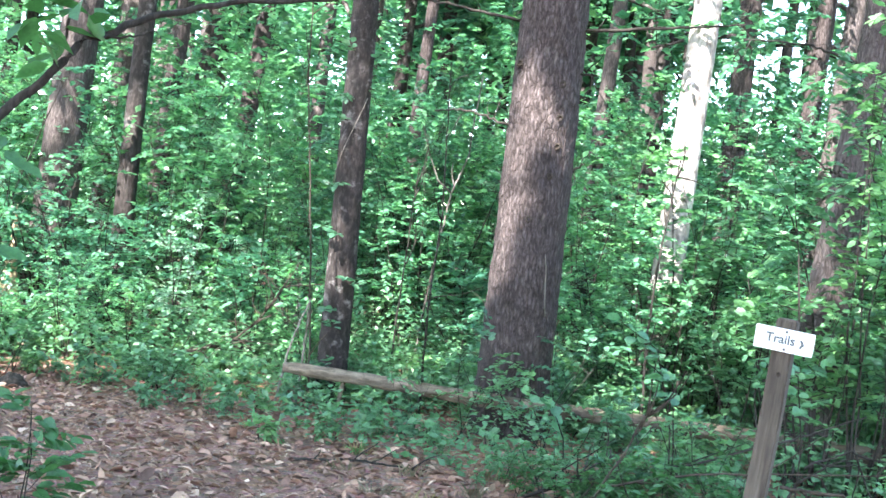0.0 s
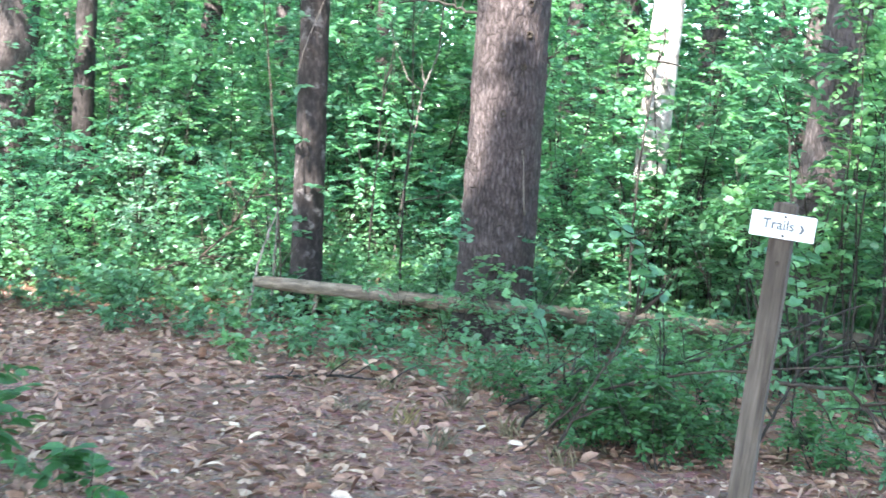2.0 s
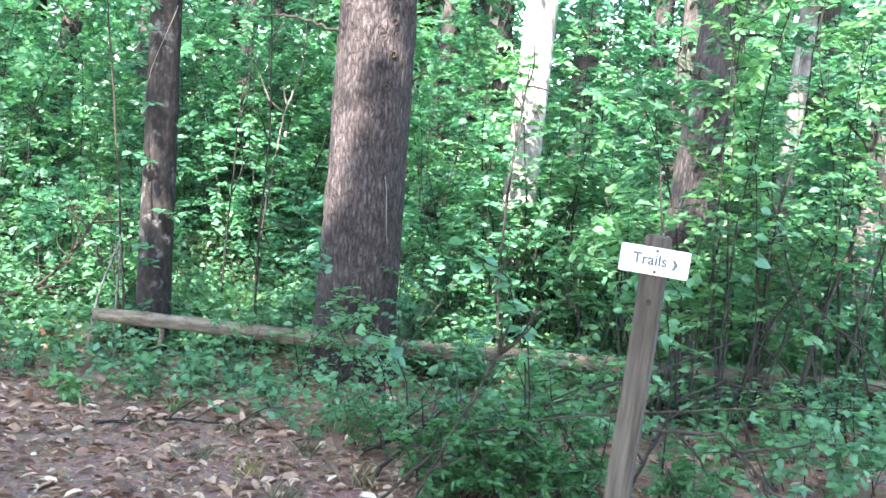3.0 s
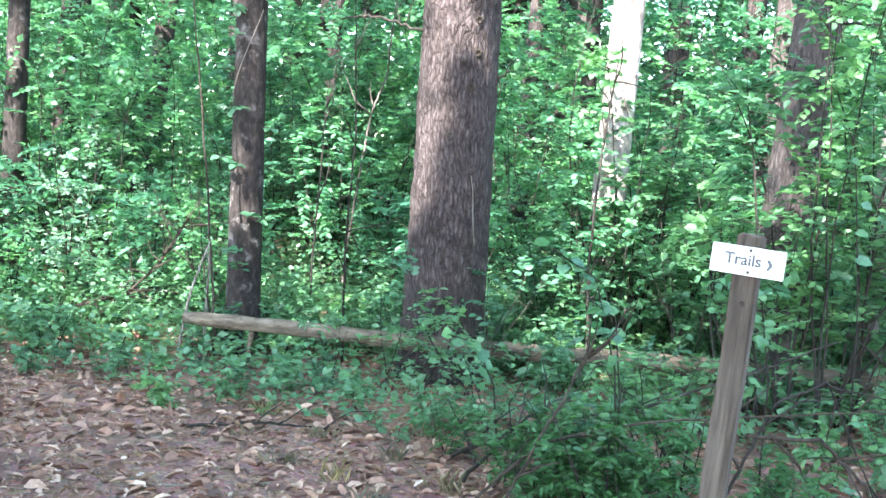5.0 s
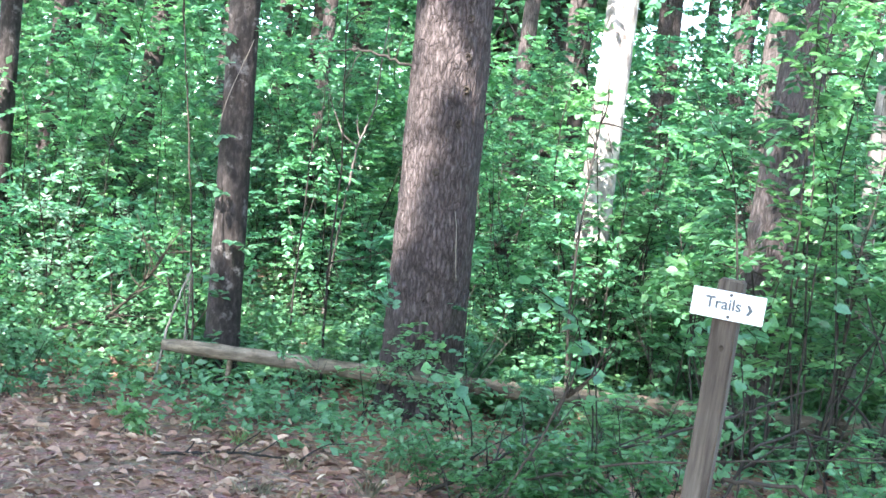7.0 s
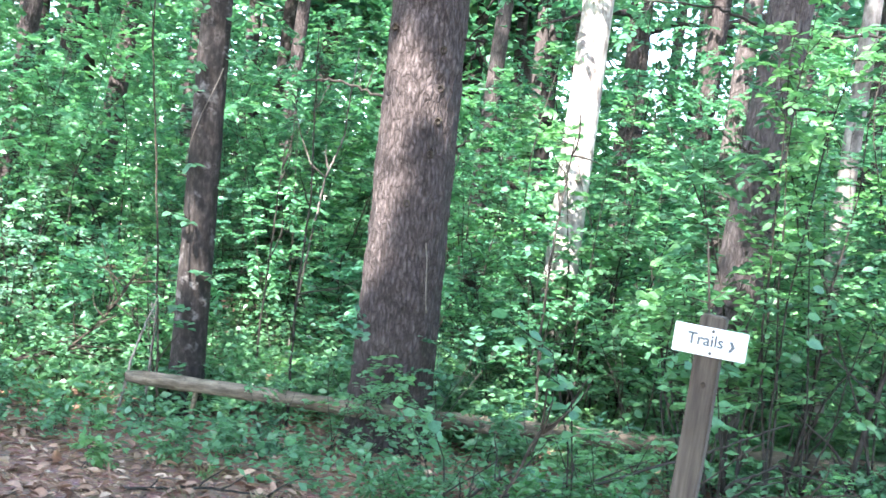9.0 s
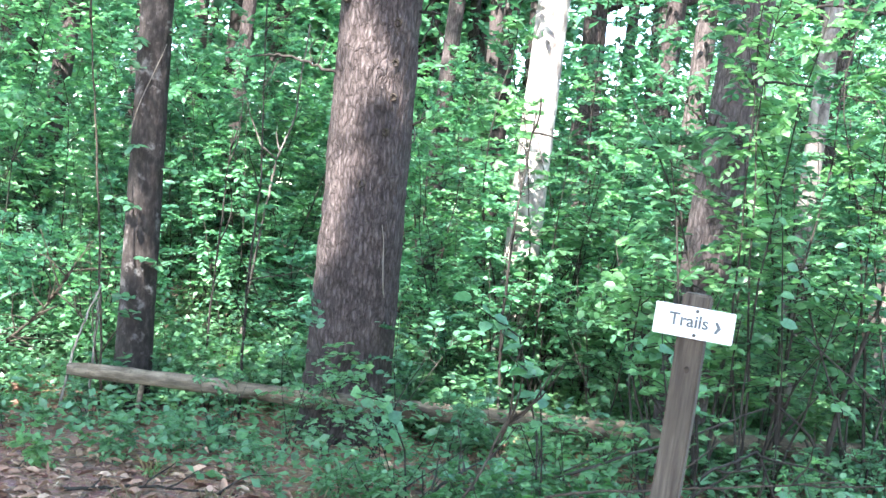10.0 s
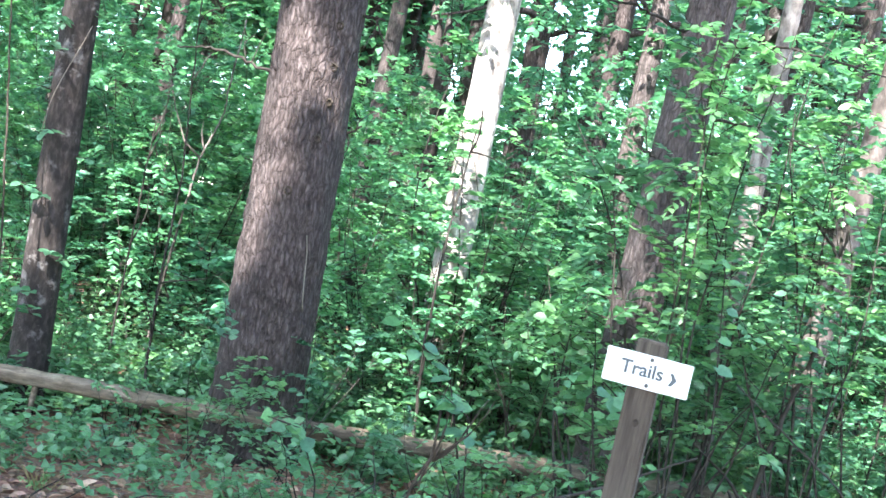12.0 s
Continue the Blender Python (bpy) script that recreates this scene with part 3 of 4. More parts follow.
def clear_of_trunks(x, y, gap):
    main = ((-0.035, 7.82), (-1.475, 8.3), (1.17, 9.1), (2.2, 7.65), (3.05, 8.3), (3.75, 8.5), (-5.1, 10.4), (-4.8, 9.8), (-3.2, 9.7), (-3.1, 9.2))
    return all(math.hypot(x - a, y - b) > gap for a, b in main)


def fan(count, near, far, gap, power=1.0, hole=False):
    """Spots in the part of the wood ahead of the trail."""
    out = []
    while len(out) < count:
        y = near + (far - near) * rng.random() ** power
        x = rng.uniform(-0.52 * y - 1.5, 0.62 * y + 1.5)
        sight = abs(x + 0.2 + 0.404 * (y + 1)) < 0.5 and y < 12.3
        if near > 13 and 0.48 < x / y < 0.55 and rng.random() < 0.6:
            continue
        if clear_of_trunks(x, y, gap) and not (sight and hole) and not (hole and 0.6 < x < 1.4 and y < 9.0) and not (-2.2 < x < 2.3 and y < 11.2 and rng.random() < 0.25):
            out.append((x, y, 0.6 if y < 9.2 else 1.0))
    return out


TALL_MID = forms_of("sapling", 360, (3.4, 4.0, 4.6, 3.0), 2, 32, 0.07, SAPLING, "tall leafy sapling with tiers of light green leaves", "sapling", "saplings of the undergrowth", 0.12, 0.28, 4, DIAMOND * (1, 1.1, 1), 0.8, 0.007)
MID_MID = forms_of("shrub", 370, (1.4, 1.8, 2.1), 5, 20, 0.066, SAPLING, "dense leafy shrub with oval green leaves", "shrub", "shrubs of the undergrowth", 0.35, 0.18, 2, DIAMOND * (1, 1.1, 1), 0.5, 0.010)
scatter(TALL, fan(45, 9.7, 11.6, 0.5, 1.0, True), rng, 0.8, 1.15)
scatter(TALL_MID, fan(45, 11.4, 13.6, 0.5, 1.0, True), rng, 0.8, 1.15)
scatter(TALL_FAR, fan(82, 13.5, 26, 0.5, 1.2), rng, 0.8, 1.15)
scatter(MID, fan(46, 8.3, 10.2, 0.45, 1.1), rng)
scatter(MID_MID, fan(38, 10, 12.3, 0.45), rng)
scatter(MID_FAR, fan(70, 12, 22, 0.45), rng)
spots = []
while len(spots) < 360:
    x = rng.uniform(-5.5, 5.0)
    y = rng.uniform(4.3, 10.0)
    if y > green_edge(x) + rng.normal(0, 0.25) and not (x > -0.3 and y < 6.9 and rng.random() < (0.84 if x < 1.5 else 0.45)) and abs(x) < 0.55 * y + 1 and math.hypot(x - 0.95, y - 3.83) > 0.4:
        spots.append((x, y, 0.6 if x < 0 and y < 7.75 else 1.0))
scatter(LOW, spots, rng, 0.7, 1.3)

# ---- the shrub round the signpost, with broad leaves ----
FRONT = [bush("broadleaf_shrub", 400 + k, h, 5, 9, 0.066, SHRUB, TWIG, "broad-leaved shrub with arching dark stems in the shade", "shrub", 0.42, 0.5, 2, OVAL, 0.45, 0.009, 0.75) for k, h in enumerate((1.4, 1.25, 1.5))]
THIN = [bush("broadleaf_shrub", 410 + k, h, 4, 4, 0.056, SHRUB, TWIG, "sparse low shrub with thin dark stems over leaf litter", "shrub", 0.5, 0.35, 2, OVAL, 0.4, 0.006, 0.7) for k, h in enumerate((0.9, 1.1))]
for f in FRONT + THIN:
    tagged(f, group="shrubs by the signpost")
front_spots = [(2.0, 8.2, 1.1), (3.1, 8.7, 0.8), (1.95, 6.95, 1.1), (2.35, 6.95, 1.0), (1.6, 7.7, 1.25), (1.7, 6.5, 0.9), (1.0, 8.6, 1.1), (1.6, 8.4, 1.2), (2.45, 7.9, 0.9), (3.5, 7.6, 0.7), (4.1, 7.8, 1.0)]
scatter(FRONT, front_spots, rng, 0.95, 1.08)
scatter(THIN, [(1.05, 5.7, 0.8), (0.12, 7.2, 1.05), (-0.15, 7.25, 1.1), (-0.4, 7.2, 0.7), (0.62, 5.0, 0.75), (0.3, 6.4, 0.6), (2.4, 6.0, 0.7), (0.9, 6.5, 0.6), (2.9, 6.4, 0.7), (-0.7, 7.2, 0.5), (1.45, 6.4, 0.7)], rng, 0.95, 1.1)

# Low feathery brush between the trail and the dead branches; its dark leaves stand in for shade
BRUSH = [tagged(bush("low_shrub", 430 + k, h, 7, 9, 0.036, NEAR_LEAF, TWIG, "low feathery brush with deep shade put into its dark green leaves", "shrub", 0.7, 0.2, 3, OVAL, 0.22, 0.004, 0.45), group="low brush by the signpost") for k, h in enumerate((0.42, 0.5))]
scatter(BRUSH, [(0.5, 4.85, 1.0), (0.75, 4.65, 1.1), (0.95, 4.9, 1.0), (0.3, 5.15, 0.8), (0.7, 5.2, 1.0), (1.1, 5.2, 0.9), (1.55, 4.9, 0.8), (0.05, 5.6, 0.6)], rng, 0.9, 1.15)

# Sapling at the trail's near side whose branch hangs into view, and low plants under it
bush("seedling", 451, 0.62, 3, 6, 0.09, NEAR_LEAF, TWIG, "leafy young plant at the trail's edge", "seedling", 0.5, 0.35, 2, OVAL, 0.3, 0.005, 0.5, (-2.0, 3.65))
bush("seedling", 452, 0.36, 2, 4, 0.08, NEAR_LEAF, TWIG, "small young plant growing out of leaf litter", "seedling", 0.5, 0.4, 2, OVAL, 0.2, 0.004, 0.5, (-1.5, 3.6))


bush("sapling", 460, 3.3, 2, 24, 0.07, SHRUB, TWIG, "sparse thin sapling in front of a sunlit trunk", "sapling", 0.1, 0.3, 2, OVAL, 0.4, 0.010, 0.62, (1.08, 8.72))
bush("sapling", 461, 2.2, 2, 24, 0.07, SHRUB, TWIG, "sparse thin sapling in front of a sunlit trunk", "sapling", 0.15, 0.3, 2, OVAL, 0.45, 0.010, 0.62, (1.38, 8.72))


for k, (x, y, h) in enumerate(((0.92, 8.45, 2.3), (1.28, 8.55, 2.0), (1.05, 8.3, 1.5), (0.62, 8.6, 2.4), (1.6, 8.7, 2.6), (3.3, 7.9, 2.4), (2.75, 7.9, 2.5), (3.6, 7.7, 1.6))):
    tagged(bush("sapling", 480 + k, h, 2, 24, 0.055, SAPLING, TWIG, "young sapling with fine light green leaves", "sapling", 0.16, 0.25, 3, OVAL, 0.5, 0.006, 0.6, (x, y)), group="saplings by the pale trunks")
for k, (x, y, h) in enumerate(((2.78, 6.5, 3.1), (3.0, 6.9, 3.4), (3.3, 6.75, 3.0), (3.75, 7.3, 3.3))):
    tagged(bush("sapling", 520 + k, h, 2, 20, 0.062, SHRUB, TWIG, "slender shaded sapling with flat-held leaves", "sapling", 0.14, 0.4, 3, OVAL, 0.6, 0.008, 0.62, (x, y)), group="saplings at the wood's edge")
bush("sapling", 462, 3.0, 2, 12, 0.08, SHRUB, TWIG, "thin leafy sapling beside the fallen log", "sapling", 0.15, 0.3, 2, OVAL, 0.5, 0.012, 0.62, (2.95, 7.0))
bush("sapling", 463, 3.2, 2, 14, 0.08, SHRUB, TWIG, "thin leafy sapling beside the fallen log", "sapling", 0.15, 0.25, 2, OVAL, 0.55, 0.012, 0.62, (3.75, 7.2))


bush("sapling", 465, 3.1, 3, 22, 0.065, SHRUB, TWIG, "thin leafy sapling in front of a shaded trunk", "sapling", 0.14, 0.3, 2, OVAL, 0.45, 0.010, 0.62, (2.35, 6.85))
bush("sapling", 466, 2.7, 2, 11, 0.06, SHRUB, TWIG, "sparse thin sapling in front of a sunlit trunk", "sapling", 0.16, 0.3, 2, OVAL, 0.4, 0.009, 0.62, (1.2, 8.2))
bush("sapling", 467, 3.4, 3, 26, 0.065, SHRUB, TWIG, "thin leafy sapling in front of a shaded trunk", "sapling", 0.08, 0.35, 2, OVAL, 0.4, 0.009, 0.62, (2.12, 6.6))
bush("sapling", 464, 2.6, 3, 18, 0.08, SHRUB, TWIG, "thin leafy sapling in front of a shaded trunk", "sapling", 0.15, 0.4, 2, OVAL, 0.45, 0.012, 0.62, (2.0, 6.75))


def leafy_sprig(pts, seed, leaves, size):
    """A shoot with broad leaves that stand out one by one."""
    g = np.random.default_rng(seed)
    pts = np.array(pts, float)
    base = pts[0] * (1, 1, 0)
    top = tagged(new("leafy_shoot"), "young shoot with broad pale green leaves", "shrub", "shoots by the signpost")
    top.location = base
    s = np.linspace(0, len(pts) - 1, 7 * len(pts))
    run = np.stack([np.interp(s, range(len(pts)), pts[:, c]) for c in range(3)], 1) - base
    child("stem", mesh_np("stem", *tubes([(run, np.linspace(0.005, 0.002, len(run)))], 6), TWIG), top)
    for k in range(leaves):
        i = int(len(run) * (0.5 + 0.5 * k / leaves)) - 1
        a = g.uniform(0, 6.28)
        w = np.array([math.cos(a), math.sin(a), g.uniform(-0.6, 0.1)])
        L = size * g.uniform(0.7, 1.2)
        v, f = leaf_blades([(0, 0, 0)], [w], [g.normal(0, 0.45, 3) + (0, -0.55, 1)], [L], [L * 0.78])
        child("leaf", mesh_np("leaf", v, f, SHRUB), top).location = run[i] + g.normal(0, 0.02, 3)


leafy_sprig([(0.8, 5.05, -0.02), (0.74, 4.95, 0.6), (0.62, 4.85, 1.0), (0.42, 4.75, 1.12)], 1, 15, 0.085)
leafy_sprig([(0.8, 5.05, -0.02), (0.76, 4.9, 0.5), (0.7, 4.75, 0.85), (0.55, 4.65, 0.95)], 2, 12, 0.085)
leafy_sprig([(0.3, 5.6, -0.02), (0.25, 5.5, 0.4), (0.15, 5.4, 0.62), (0.0, 5.35, 0.66)], 3, 11, 0.085)
leafy_sprig([(2.2, 6.2, -0.02), (2.15, 6.1, 0.8), (2.05, 6.0, 1.5), (2.0, 5.95, 1.72)], 4, 12, 0.085)
leafy_sprig([(1.4, 5.0, -0.02), (1.38, 4.9, 0.6), (1.3, 4.8, 0.95), (1.15, 4.7, 1.05)], 5, 12, 0.08)


def hanging_branch():
    g = np.random.default_rng(22)
    top = tagged(new("sapling"), "shaded young tree whose leafy branch hangs over the trail", "sapling")
    base = np.array([-2.55, 3.0, 0])
    top.location = base + (0.1, 0, 0)
    lines = [([(-2.55, 3.0, -0.03), (-2.5, 3.02, 0.8), (-2.35, 3.1, 1.5), (-2.05, 3.2, 1.78), (-1.86, 3.2, 2.02), (-1.6, 3.3, 2.15), (-1.38, 3.4, 2.24), (-0.9, 3.5, 2.32)], 0.024, 0.008),
             ([(-1.98, 3.2, 1.86), (-1.93, 3.2, 2.05), (-1.94, 3.2, 2.35)], 0.008, 0.004), ([(-1.86, 3.2, 2.02), (-1.7, 3.22, 2.04), (-1.62, 3.25, 2.07)], 0.006, 0.003)]
    for k, (pts, r0, r1) in enumerate(lines):
        pts = np.array(pts) - base
        s = np.linspace(0, len(pts) - 1, 6 * len(pts))
        run = np.stack([np.interp(s, range(len(pts)), pts[:, c]) for c in range(3)], 1)
        run[1:-1] += g.normal(0, 0.006, run[1:-1].shape)
        child("branch" if k else "stem", mesh_np("branch", *tubes([(run, np.linspace(r0, r1, len(run)))], 8), TWIG), top)
    for c, n in (((-1.85, 3.15, 2.12), 9), ((-2.02, 3.15, 2.1), 9), ((-1.95, 3.1, 1.95), 6), ((-2.15, 3.2, 1.6), 5), ((-2.05, 3.1, 1.3), 4)):
        for _ in range(n):
            p = np.array(c) - base + g.normal(0, 0.055, 3)
            w = g.normal(0, 1, 3) * (1, 1, 0.3) + (0, 0, -0.5)
            L = g.uniform(0.10, 0.155)
            v, f = leaf_blades([(0, 0, 0)], [w], [g.normal(0, 0.5, 3) + (0, -0.3, 1)], [L], [L * 0.5])
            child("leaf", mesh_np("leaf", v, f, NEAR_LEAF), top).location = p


hanging_branch()


# ---- fallen log ----
def fallen_log():
    g = np.random.default_rng(12)
    top = tagged(new("fallen_log"), "long weathered barkless log lying above low plants", "log")
    ends = np.array([(-1.74, 7.62, 0.332), (-0.27, 7.55, 0.27), (1.2, 7.4, 0.265), (2.0, 7.3, 0.245), (2.75, 7.2, 0.26), (4.3, 6.95, 0.25)])
    s = np.linspace(0, 5, 80)
    run = np.stack([np.interp(s, range(6), ends[:, k]) for k in range(3)], 1)
    run[:, 2] += 0.006 * np.sin(s * 3)
    rad = np.interp(s, [0, 0.06, 1, 2, 5], [0.034, 0.045, 0.054, 0.058, 0.062]) * (1 + g.normal(0, 0.03, 80))
    top.location = (-1.74, 7.62, 0)
    v, f = tubes([(run - (-1.74, 7.62, 0), rad)], 20)
    v += g.normal(0, 0.0026, v.shape)
    child("trunk", mesh_np("trunk", v, f, LOG), top)
    for k, z in ((5, 0.32), (26, 0.28), (45, 0.27), (62, 0.26), (76, 0.26)):
        p = run[k] - (-1.74, 7.62, 0)
        q = p + (g.uniform(-0.05, 0.05), g.uniform(0.02, 0.08), -z - 0.06)
        child("branch_stub", mesh_np("branch_stub", *tubes([(np.linspace(p, q, 5), np.linspace(0.02, 0.012, 5))], 8), LOG), top)


fallen_log()


# ---- signpost ----
def box(bm, x, y, z, sx, sy, sz, bevel=0.0):
    r = bmesh.ops.create_cube(bm, size=1.0, matrix=Matrix.LocRotScale((x, y, z), None, (sx, sy, sz)))
    if bevel:
        bmesh.ops.bevel(bm, geom=list({e for v in r["verts"] for e in v.link_edges}), offset=bevel, segments=2, affect="EDGES")
    return bm


def text_mesh(words, size, depth):
    cu = bpy.data.curves.new("letters", "FONT")
    cu.body, cu.size, cu.extrude, cu.align_x, cu.align_y = words, size, depth, "LEFT", "CENTER"
    cu.offset = 0.0009
    tmp = bpy.data.objects.new("letters", cu)
    scene.collection.objects.link(tmp)
    me = bpy.data.meshes.new_from_object(tmp.evaluated_get(bpy.context.evaluated_depsgraph_get()))
    bpy.data.objects.remove(tmp)
    return me


def signpost():
    top = tagged(new("signpost"), "weathered square wooden post with a white trail sign, leaning slightly", "signpost")
    top.matrix_world = pose(0.868, 3.698, 0, 0, 4.14, -24)
    bm = bmesh.new()
    box(bm, 0, 0, 0.5675, 0.078, 0.078, 1.415, 0.006)
    bmesh.ops.subdivide_edges(bm, edges=[e for e in bm.edges if abs(e.verts[0].co.z - e.verts[1].co.z) > 0.5], cuts=24)
    for v in bm.verts:
        v.co.x += 0.0015 * math.sin(v.co.z * 9)
        v.co.y += 0.0012 * math.sin(v.co.z * 7 + 1)
    part("post", bm, POST, top)
    board = part("sign_board", box(bmesh.new(), 0.004, -0.048, 1.1935, 0.2247, 0.012, 0.0892, 0.002), SIGN_WHITE, top, "white painted rectangular trail sign board")
    me = text_mesh("Trails", 0.050, 0.0006)
    me.transform(Matrix.Translation((-0.066, -0.0549, 1.196)) @ Matrix.Rotation(radians(90), 4, "X"))
    me.materials.clear()
    me.materials.append(SIGN_INK)
    child("letters", me, board, "dark letters reading Trails")
    bm = bmesh.new()
    w, h, d = 0.010, 0.0165, 0.0006
    pts = [(-0.010, h), (-0.001, h), (w, 0), (-0.001, -h), (-0.010, -h), (-0.002, 0)]
    vs = [bm.verts.new((0.072 + x, -0.0545, 1.190 + z)) for x, z in pts]
    for a in ((0, 1, 2, 5), (5, 2, 3, 4)):
        bm.faces.new([vs[i] for i in a])
    bmesh.ops.recalc_face_normals(bm, faces=bm.faces)
    bmesh.ops.solidify(bm, geom=bm.faces[:], thickness=d)
    part("arrow", bm, SIGN_INK, board, "dark chevron arrow")
    bm = bmesh.new()
    bmesh.ops.create_uvsphere(bm, u_segments=16, v_segments=8, radius=0.008, matrix=Matrix.LocRotScale((0.004, -0.0385, 1.058), None, (1.0, 0.2, 1.3)))
    part("knot", bm, STUMP, top, "dark knot in the wood")
    for z in (1.2275, 1.1595):
        bm = bmesh.new()
        bmesh.ops.create_uvsphere(bm, u_segments=12, v_segments=6, radius=0.0055, matrix=Matrix.LocRotScale((0.010, -0.0545, z), None, (1, 0.5, 1)))
        part("screw", bm, SCREW, board, "dark round screw head")


signpost()


# ---- twigs and knots on the large trees ----
def branch_thing(name, label, pts, r0, r1, mat, category="branch", forks=0, seed=1, fork_len=0.3):
    g = np.random.default_rng(seed)
    pts = np.array(pts, float)
    s = np.linspace(0, len(pts) - 1, 8 * len(pts))
    run = np.stack([np.interp(s, range(len(pts)), pts[:, k]) for k in range(3)], 1)
    run[1:-1] += g.normal(0, 0.003, run[1:-1].shape)
    base = pts[0] * (1, 1, 0)
    top = tagged(new(name), label, category)
    top.location = base
    child("stem", mesh_np("stem", *tubes([(run - base, np.linspace(r0, r1, len(run)))], 8), mat), top)
    for _ in range(forks):
        i = g.integers(3, len(run) - 2)
        w = (run[i + 1] - run[i]) / np.linalg.norm(run[i + 1] - run[i]) + g.normal(0, 0.6, 3)
        side = wander(g, run[i] - base, w, fork_len * g.uniform(0.5, 1.2), 6, 0.15)
        side[:, 2] = np.maximum(side[:, 2], 0.005)
        child("side_twig", mesh_np("side_twig", *tubes([(side, np.linspace(r1 * 1.6, r1 * 0.5, 7))], 5), mat), top)
    return top


def dead_twig(parent, origin, pts, r0, r1, seed):
    g = np.random.default_rng(seed)
    pts = np.array(pts, float) - origin
    s = np.linspace(0, len(pts) - 1, 7 * len(pts))
    run = np.stack([np.interp(s, range(len(pts)), pts[:, k]) for k in range(3)], 1)
    run[1:-1] += g.normal(0, 0.006, run[1:-1].shape)
    made = child("dead_branch", mesh_np("dead_branch", *tubes([(run, np.linspace(r0, r1, len(run)))], 6), TWIG), parent, "bare dead side branch")
    for _ in range(3):
        i = g.integers(4, len(run) - 1)
        child("twig", mesh_np("twig", *tubes([(wander(g, run[i], g.normal(0, 1, 3), 0.25, 5, 0.2), np.linspace(r1, r1 * 0.4, 6))], 5), TWIG), made)


P0 = np.array([-0.035, 7.82, 0])
dead_twig(pine, P0, [(0.15, 7.75, 3.05), (0.7, 7.5, 3.08), (1.3, 7.3, 3.13)], 0.016, 0.006, 1)
dead_twig(pine, P0, [(-0.25, 7.8, 3.1), (-0.9, 7.9, 3.2), (-1.6, 8.0, 3.25)], 0.014, 0.005, 2)
dead_twig(pine, P0, [(0.18, 7.75, 2.75), (0.35, 7.65, 2.72)], 0.012, 0.007, 3)
dead_twig(pine, P0, [(-0.25, 7.75, 2.3), (-0.6, 7.8, 2.4), (-0.85, 7.9, 2.38)], 0.012, 0.005, 4)
dead_twig(pine, P0, [(0.2, 7.8, 2.0), (0.32, 7.7, 2.08)], 0.012, 0.006, 5)
S0 = np.array([1.95, 7.25, 0])
dead_twig(shaded_pine, S0, [(2.25, 7.2, 2.95), (2.7, 7.1, 3.0), (3.3, 7.0, 2.92)], 0.013, 0.005, 6)
dead_twig(shaded_pine, S0, [(2.05, 7.2, 3.0), (1.7, 7.1, 3.08), (1.2, 7.0, 3.05)], 0.013, 0.005, 7)
dead_twig(shaded_pine, S0, [(2.3, 7.2, 2.5), (2.6, 7.1, 2.48), (2.95, 7.0, 2.4)], 0.011, 0.004, 8)
dead_twig(shaded_pine, S0, [(2.05, 7.1, 2.15), (1.85, 6.95, 2.2), (1.7, 6.9, 2.3)], 0.010, 0.004, 9)
for x, z in ((0.095, 2.38), (0.10, 2.17), (0.07, 1.95), (0.09, 2.63), (-0.24, 2.76), (-0.05, 1.62)):
    rr = 0.278
    dx = x + 0.035
    y = 7.82 - math.sqrt(max(0.001, rr * rr - dx * dx))
    bm = bmesh.new()
    bmesh.ops.create_uvsphere(bm, u_segments=14, v_segments=9, radius=0.026, matrix=Matrix.LocRotScale((0, 0, 0), Euler((radians(90), 0, 0)), (1.0, 1.15, 0.8)))
    for v in bm.verts:
        if math.hypot(v.co.x, v.co.z) < 0.014 and v.co.y < 0:
            v.co.y += 0.018
        v.co *= 1 + 0.12 * math.sin(v.co.x * 300 + v.co.z * 210)
    k = part("knot", bm, STUMP, pine, "dark round branch scar")
    k.location = Vector((x, y + 0.012, z)) - Vector(P0)


shoot = np.array([(0.10, 7.578, 1.38), (0.118, 7.575, 1.28), (0.128, 7.57, 1.12), (0.14, 7.575, 0.98), (0.15, 7.6, 0.93)]) - P0
child("climbing_shoot", mesh_np("climbing_shoot", *tubes([(shoot, np.linspace(0.003, 0.006, 5))], 6), TWIG_PALE), pine, "thin pale shoot climbing the bark")


def trunk_leaves(parent, heights, seed):
    """Short sprays that sprout from the bark."""
    g = np.random.default_rng(seed)
    runs, pos, way, up = [], [], [], []
    for z in heights:
        a = g.uniform(3.4, 6.0)
        d = np.array([math.cos(a), math.sin(a), 0.1])
        run = wander(g, oak_axis(z) + d * 0.1, d, g.uniform(0.12, 0.24), 4, 0.15)
        runs.append((run, np.linspace(0.004, 0.0015, 5)))
        spray(g, run, 1, 0.07, pos, way, up, 2)
    L = g.uniform(0.05, 0.09, len(pos))
    child("branchwork", mesh_np("branchwork", *tubes(runs, 4), TWIG), parent, kind="stuff")
    child("leaf_sprays", mesh_np("leaf_sprays", *leaf_blades(pos, way, up, L, L * 0.65), SHRUB), parent, "small green leaf sprays on the bark", "stuff")


trunk_leaves(oak, [0.6, 0.75, 0.95, 1.0, 1.35, 1.38, 1.62, 1.7, 1.75, 2.0, 2.05, 2.25, 2.42, 2.45, 2.5, 2.75, 2.8, 2.9, 3.1], 6)

ang = np.linspace(radians(-165), radians(-40), 14)
zz = np.linspace(1.75, 2.45, 14)
vine = oak_axis(zz) + np.stack([np.cos(ang) * 0.125, np.sin(ang) * 0.125, 0 * zz], 1)
child("vine", mesh_np("vine", *tubes([(vine, np.linspace(0.004, 0.002, 14))], 6), TWIG_PALE), oak, "thin pale vine twining round the trunk")

